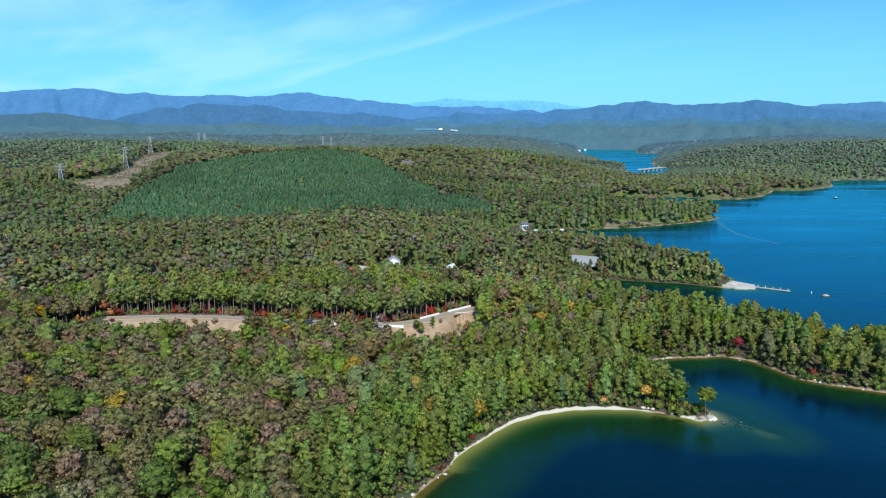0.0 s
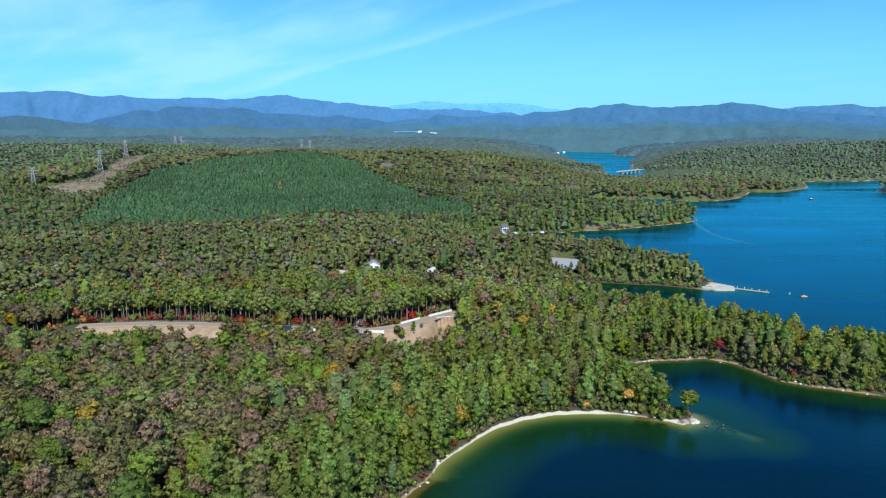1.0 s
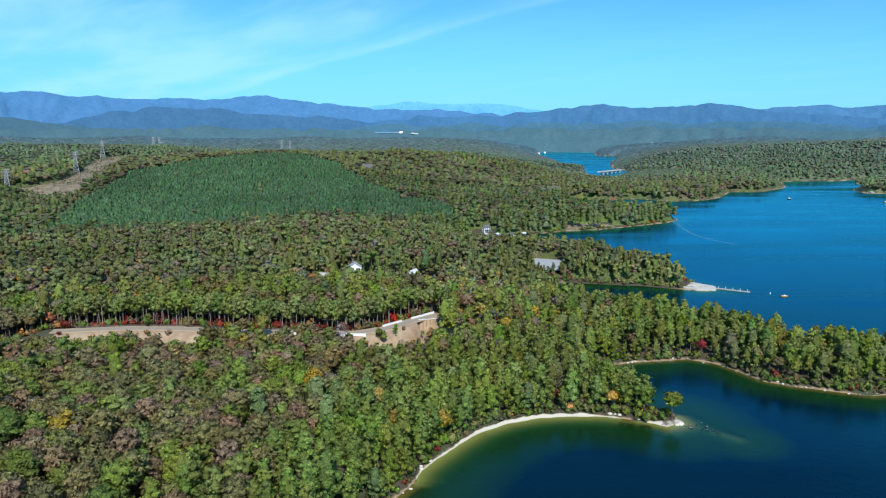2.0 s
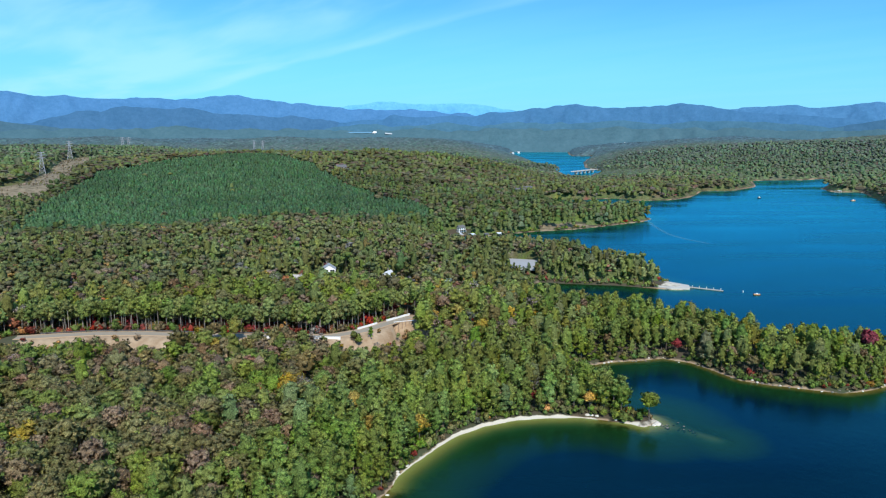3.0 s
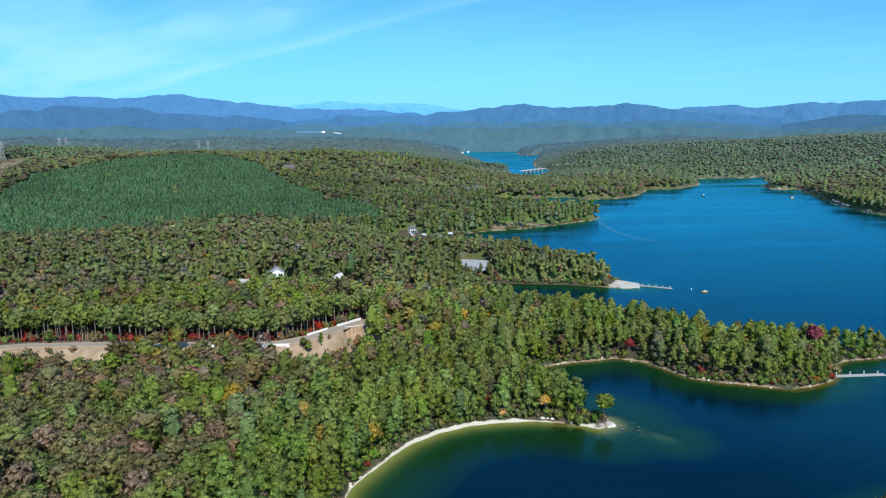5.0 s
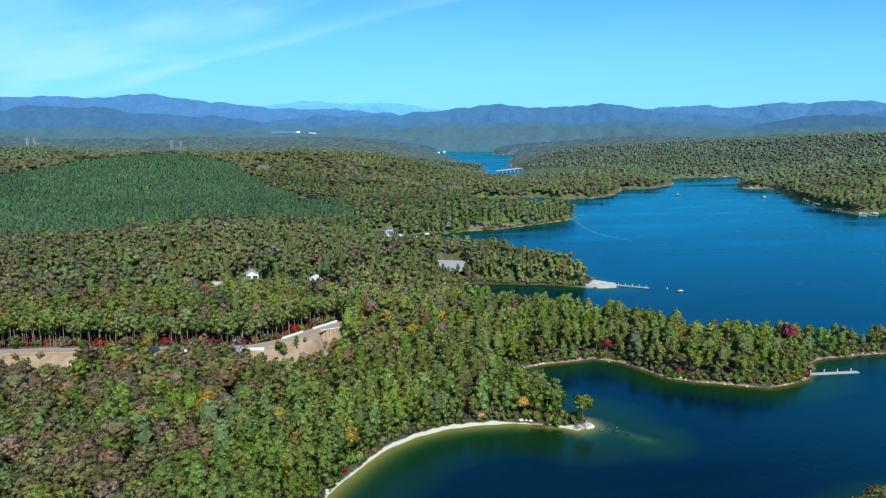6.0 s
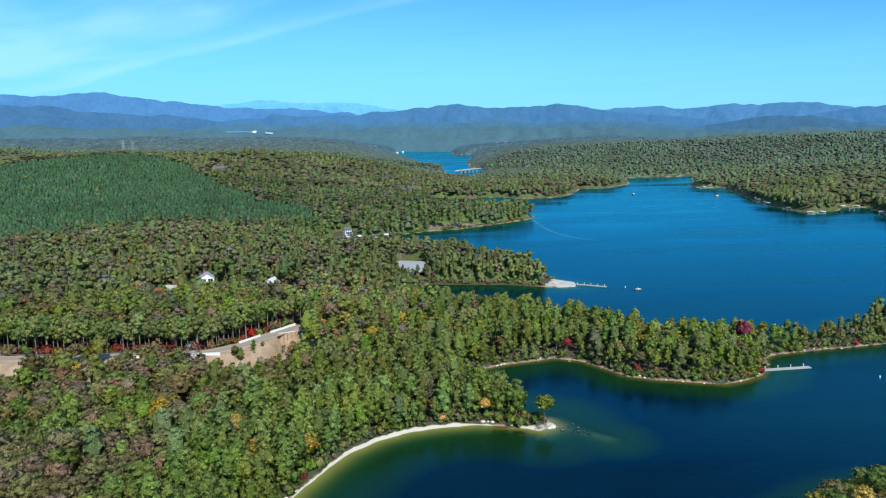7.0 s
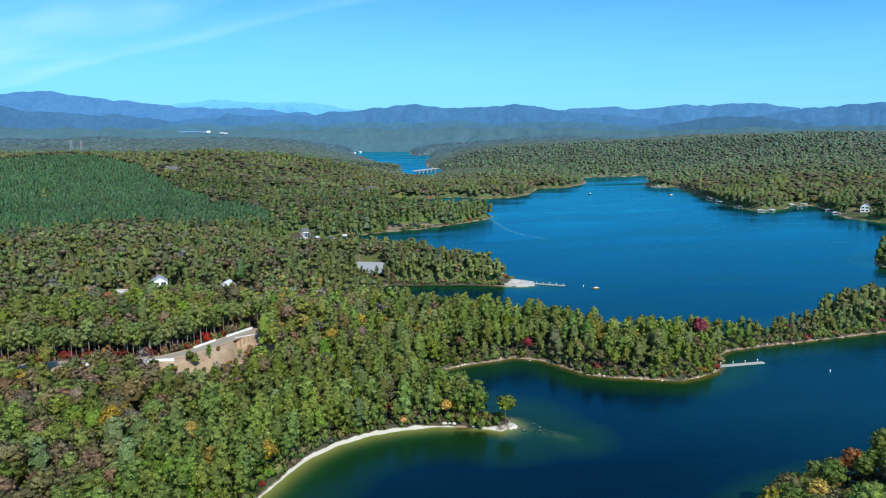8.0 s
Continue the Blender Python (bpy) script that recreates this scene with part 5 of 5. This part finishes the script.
part("coping", boxes((0, 0, 5.85, 11.2, 0.7, 0.15)), WHITE, retain)


# ---- power line ----
def pylon(x, y, z, h, turn, label):
    """A lattice tower: four legs drawn together, bracing on each face, three cross arms."""
    base = thing("pylon", pose(x, y, z, 0, 0, turn), label, "pylon", "towers of the power line")
    half = lambda k: h * (0.105 * (1 - k) ** 1.2 + 0.018)
    levels = [0, 0.16, 0.32, 0.47, 0.6, 0.72, 0.84, 0.94]
    corner = lambda k, i: (half(k) * (1, 1, -1, -1)[i], half(k) * (1, -1, -1, 1)[i], h * k)
    for i in range(4):
        bm = bmesh.new()
        for a_, b_ in zip(levels, levels[1:]):
            rod(bm, corner(a_, i), corner(b_, i), h * 0.008, 4)
        part("leg", bm, STEEL, base)
    bm = bmesh.new()
    for i in range(4):
        for a_, b_ in zip(levels, levels[1:]):
            rod(bm, corner(a_, i), corner(b_, (i + 1) % 4), h * 0.0045, 4)
            rod(bm, corner(b_, i), corner(a_, (i + 1) % 4), h * 0.0045, 4)
            rod(bm, corner(b_, i), corner(b_, (i + 1) % 4), h * 0.0045, 4)
    part("bracing", bm, STEEL, base)["kind"] = "stuff"
    for k, reach in ((0.72, 0.15), (0.84, 0.20), (0.94, 0.14)):
        bm = bmesh.new()
        for sgn in (-1, 1):
            tip = (sgn * h * reach, 0, h * k)
            for i in range(4):
                rod(bm, corner(k - 0.03 if i % 2 else k, i), tip, h * 0.005, 4)
            rod(bm, tip, (tip[0], 0, tip[2] - h * 0.05), h * 0.004, 4)
        part("cross_arm", bm, STEEL, base)["kind"] = "stuff"
    bm = bmesh.new()
    rod(bm, (0, 0, h * 0.9), (0, 0, h), h * 0.01, 4, h * 0.004)
    part("peak", bm, STEEL, base)
    return base


for px_, py_, h in ((-584, 1105, 39), (-598, 1366, 42), (-664, 1652, 42), (-740, 2210, 44), (-728, 2225, 44), (-455, 2760, 44), (-427, 2780, 44)):
    pylon(px_, py_, land(px_, py_) - 0.3, h, 20, "grey steel lattice power line tower in a cleared strip")

# ---- far bridge and dam ----
bridge = thing("bridge", pose(545, 1992, 0, 0, 0, 49), "low concrete road bridge over a lake narrows", "bridge")
part("deck", boxes((70, 0, 7.2, 160, 10, 1.4)), CONCRETE, bridge)
part("parapet", boxes((70, -4.9, 8.3, 160, 0.4, 1.0)), CONCRETE, bridge)
part("parapet", boxes((70, 4.9, 8.3, 160, 0.4, 1.0)), CONCRETE, bridge)
for i in range(5):
    part("pier", boxes((14 + i * 27, 0, 2, 2.2, 8, 9)), CONCRETE, bridge)




def at_bearing(az, r, z):
    return Vector((r * math.sin(radians(az)), r * math.cos(radians(az)), z))


def far_wall(pts, r, lean, depth=70):
    """A bank along bearings at one distance: (bearing, foot, top) rows, leaning back by lean metres into the hill."""
    bm = bmesh.new()
    rows_ = [(bm.verts.new(at_bearing(az, r, lo)), bm.verts.new(at_bearing(az, r + lean, hi)), bm.verts.new(at_bearing(az, r + lean + depth, hi)), bm.verts.new(at_bearing(az, r + depth, lo))) for az, lo, hi in pts]
    for p, q in zip(rows_, rows_[1:]):
        for i in range(4):
            j = (i + 1) % 4
            bm.faces.new((p[i], p[j], q[j], q[i]))
    bm.faces.new(rows_[0][::-1]), bm.faces.new(rows_[-1])
    bmesh.ops.recalc_face_normals(bm, faces=bm.faces)
    return bm


# far lake: a bank shaped to the camera's view, bright water painted as colour
LAKE_PALE = plain("far_lake", (0.07, 0.22, 0.36), 0.6, vary=0.05, scale=0.01)
DAM = plain("far_pale_stone", (0.36, 0.40, 0.42), 0.9, vary=0.2, scale=0.05)
dam = thing("dam", pose(0, 0, 0), "pale earth dam and spillway below a far lake", "dam")
part("embankment", far_wall([(-0.4, 106, 112), (0.2, 102, 111.5), (0.6, 95, 108), (0.9, 90, 100), (1.05, 86, 92)], 4258, 12), DAM, dam)
part("spillway", far_wall([(0.6, 102, 109), (1.1, 100, 107), (1.5, 94, 101), (1.9, 84, 93), (2.4, 78, 86)], 4250, 10), DAM, dam)
part("powerhouse", far_wall([(-0.3, 108, 116.5), (-0.05, 108, 116.5)], 4262, 2), WHITE, dam)
far_lake = thing("far_lake", pose(0, 0, 0), "thin bright strip of a distant reservoir", "lake")
part("surface", far_wall([(-2.9, 108, 111.5), (-2.5, 108, 113), (-0.4, 108, 113)], 4272, 3), LAKE_PALE, far_lake)

# ---- the point of the beach ----
def boulder(x, y, r, material, seed, sink=0.35, z=None):
    bv, bf = ICO[2]
    rg = np.random.default_rng(seed)
    v = bv * (1 + rg.normal(size=(len(bv), 1)) * 0.10) * (r * rg.uniform(0.8, 1.3), r * rg.uniform(0.8, 1.2), r * rg.uniform(0.5, 0.75))
    ob = new("rock", mesh_of("rock", v, bf, [material], flat=True))
    ob.matrix_basis = pose(x, y, (max(land(x, y), -0.15) if z is None else z) + r * (0.5 - sink), 0, 0, rg.uniform(0, 360))
    return tagged(ob, "weathered pale shore rock at the water's edge", "rock", "rocks along the shore")


rg = np.random.default_rng(5)
for i in range(24):
    k = rg.uniform(0, 1) ** 1.5
    boulder(116 + 13 * k + rg.normal() * 2.4, 284 - 7 * k + rg.normal() * 2.2, rg.uniform(0.25, 0.8), ROCK, i, 0.5, z=-0.35)
for i, (bx, by, br) in enumerate(((113.4, 285.2, 1.3), (111.6, 284.4, 0.9), (114.2, 287.2, 0.8), (87.0, 296.2, 0.9), (88.6, 295.6, 0.7), (90.5, 294.6, 0.8), (97.5, 290.6, 0.7), (101.0, 289.2, 0.6))):
    boulder(bx, by, br, CHALK, 60 + i, 0.4)
shore_line = LAKE[18:45]
spots = along(shore_line, 2.0)
for i in range(0, len(spots)):
    if rg.uniform() < 0.55:
        bx, by, _ = spots[i]
        boulder(bx + rg.normal() * 1.0, by + rg.normal() * 0.8 + 0.6, rg.uniform(0.3, 0.75), CHALK if rg.uniform() < 0.35 else ROCK, 100 + i, 0.45)
for i, (bx, by, _) in enumerate(along(LAKE[2:8], 2.5)):
    if rg.uniform() < 0.7:
        boulder(bx - 0.8 + rg.normal(), by + rg.normal(), rg.uniform(0.4, 0.9), CHALK, 300 + i, 0.45)


def placed_tree(kind, i, x, y, k, label=""):
    ob = tree_thing(kind, i)
    ob.matrix_basis = pose(x, y, land(x, y), 0, 0, 60 * i) @ Matrix.Diagonal((k, k, k, 1))
    if label:
        ob["label"] = label
    return ob


for i, (tx, ty, tk) in enumerate(((90, 300, 1.08), (94, 298, 1.12), (98, 297, 1.0), (101, 294.5, 0.98), (95, 304, 1.06), (88, 307, 1.1), (100, 300, 0.95))):
    placed_tree("green_oak" if i % 3 else "pine", i % 6, tx, ty, tk)
placed_tree("green_oak", 1, 110.5, 286.8, 0.95, "lone slender green tree at the tip of the sandy point")
placed_tree("red_maple", 2, 251, 350, 2.0, "crimson maple at the root of the narrow point")
placed_tree("red_maple", 3, 263, 350, 0.8)


# ---- a boat's wake fading on the lake ----
foam = Mat("wake_foam", 0.5, 0.0, (0.10, 0.36, 0.50))
veil_ = foam.n.new("ShaderNodeBsdfTransparent")
mx_ = foam.n.new("ShaderNodeMixShader")
foam.put(mx_.inputs[0], foam.span(foam.noise(0.25, 4), 0.35, 0.6, 0.97, 0.72))
foam.l.new(foam.b.outputs[0], mx_.inputs[1]), foam.l.new(veil_.outputs[0], mx_.inputs[2])
foam.l.new(mx_.outputs[0], foam.n["Material Output"].inputs["Surface"])
wake = thing("wake", pose(0, 0, 0), "faint curved boat wake on the blue water", "wake")
ribbon("foam", [(360, 945), (346, 875), (339, 823), (343, 782), (354, 751)], -2.2, 2.2, 0.05, foam.m, wake, 0.03)
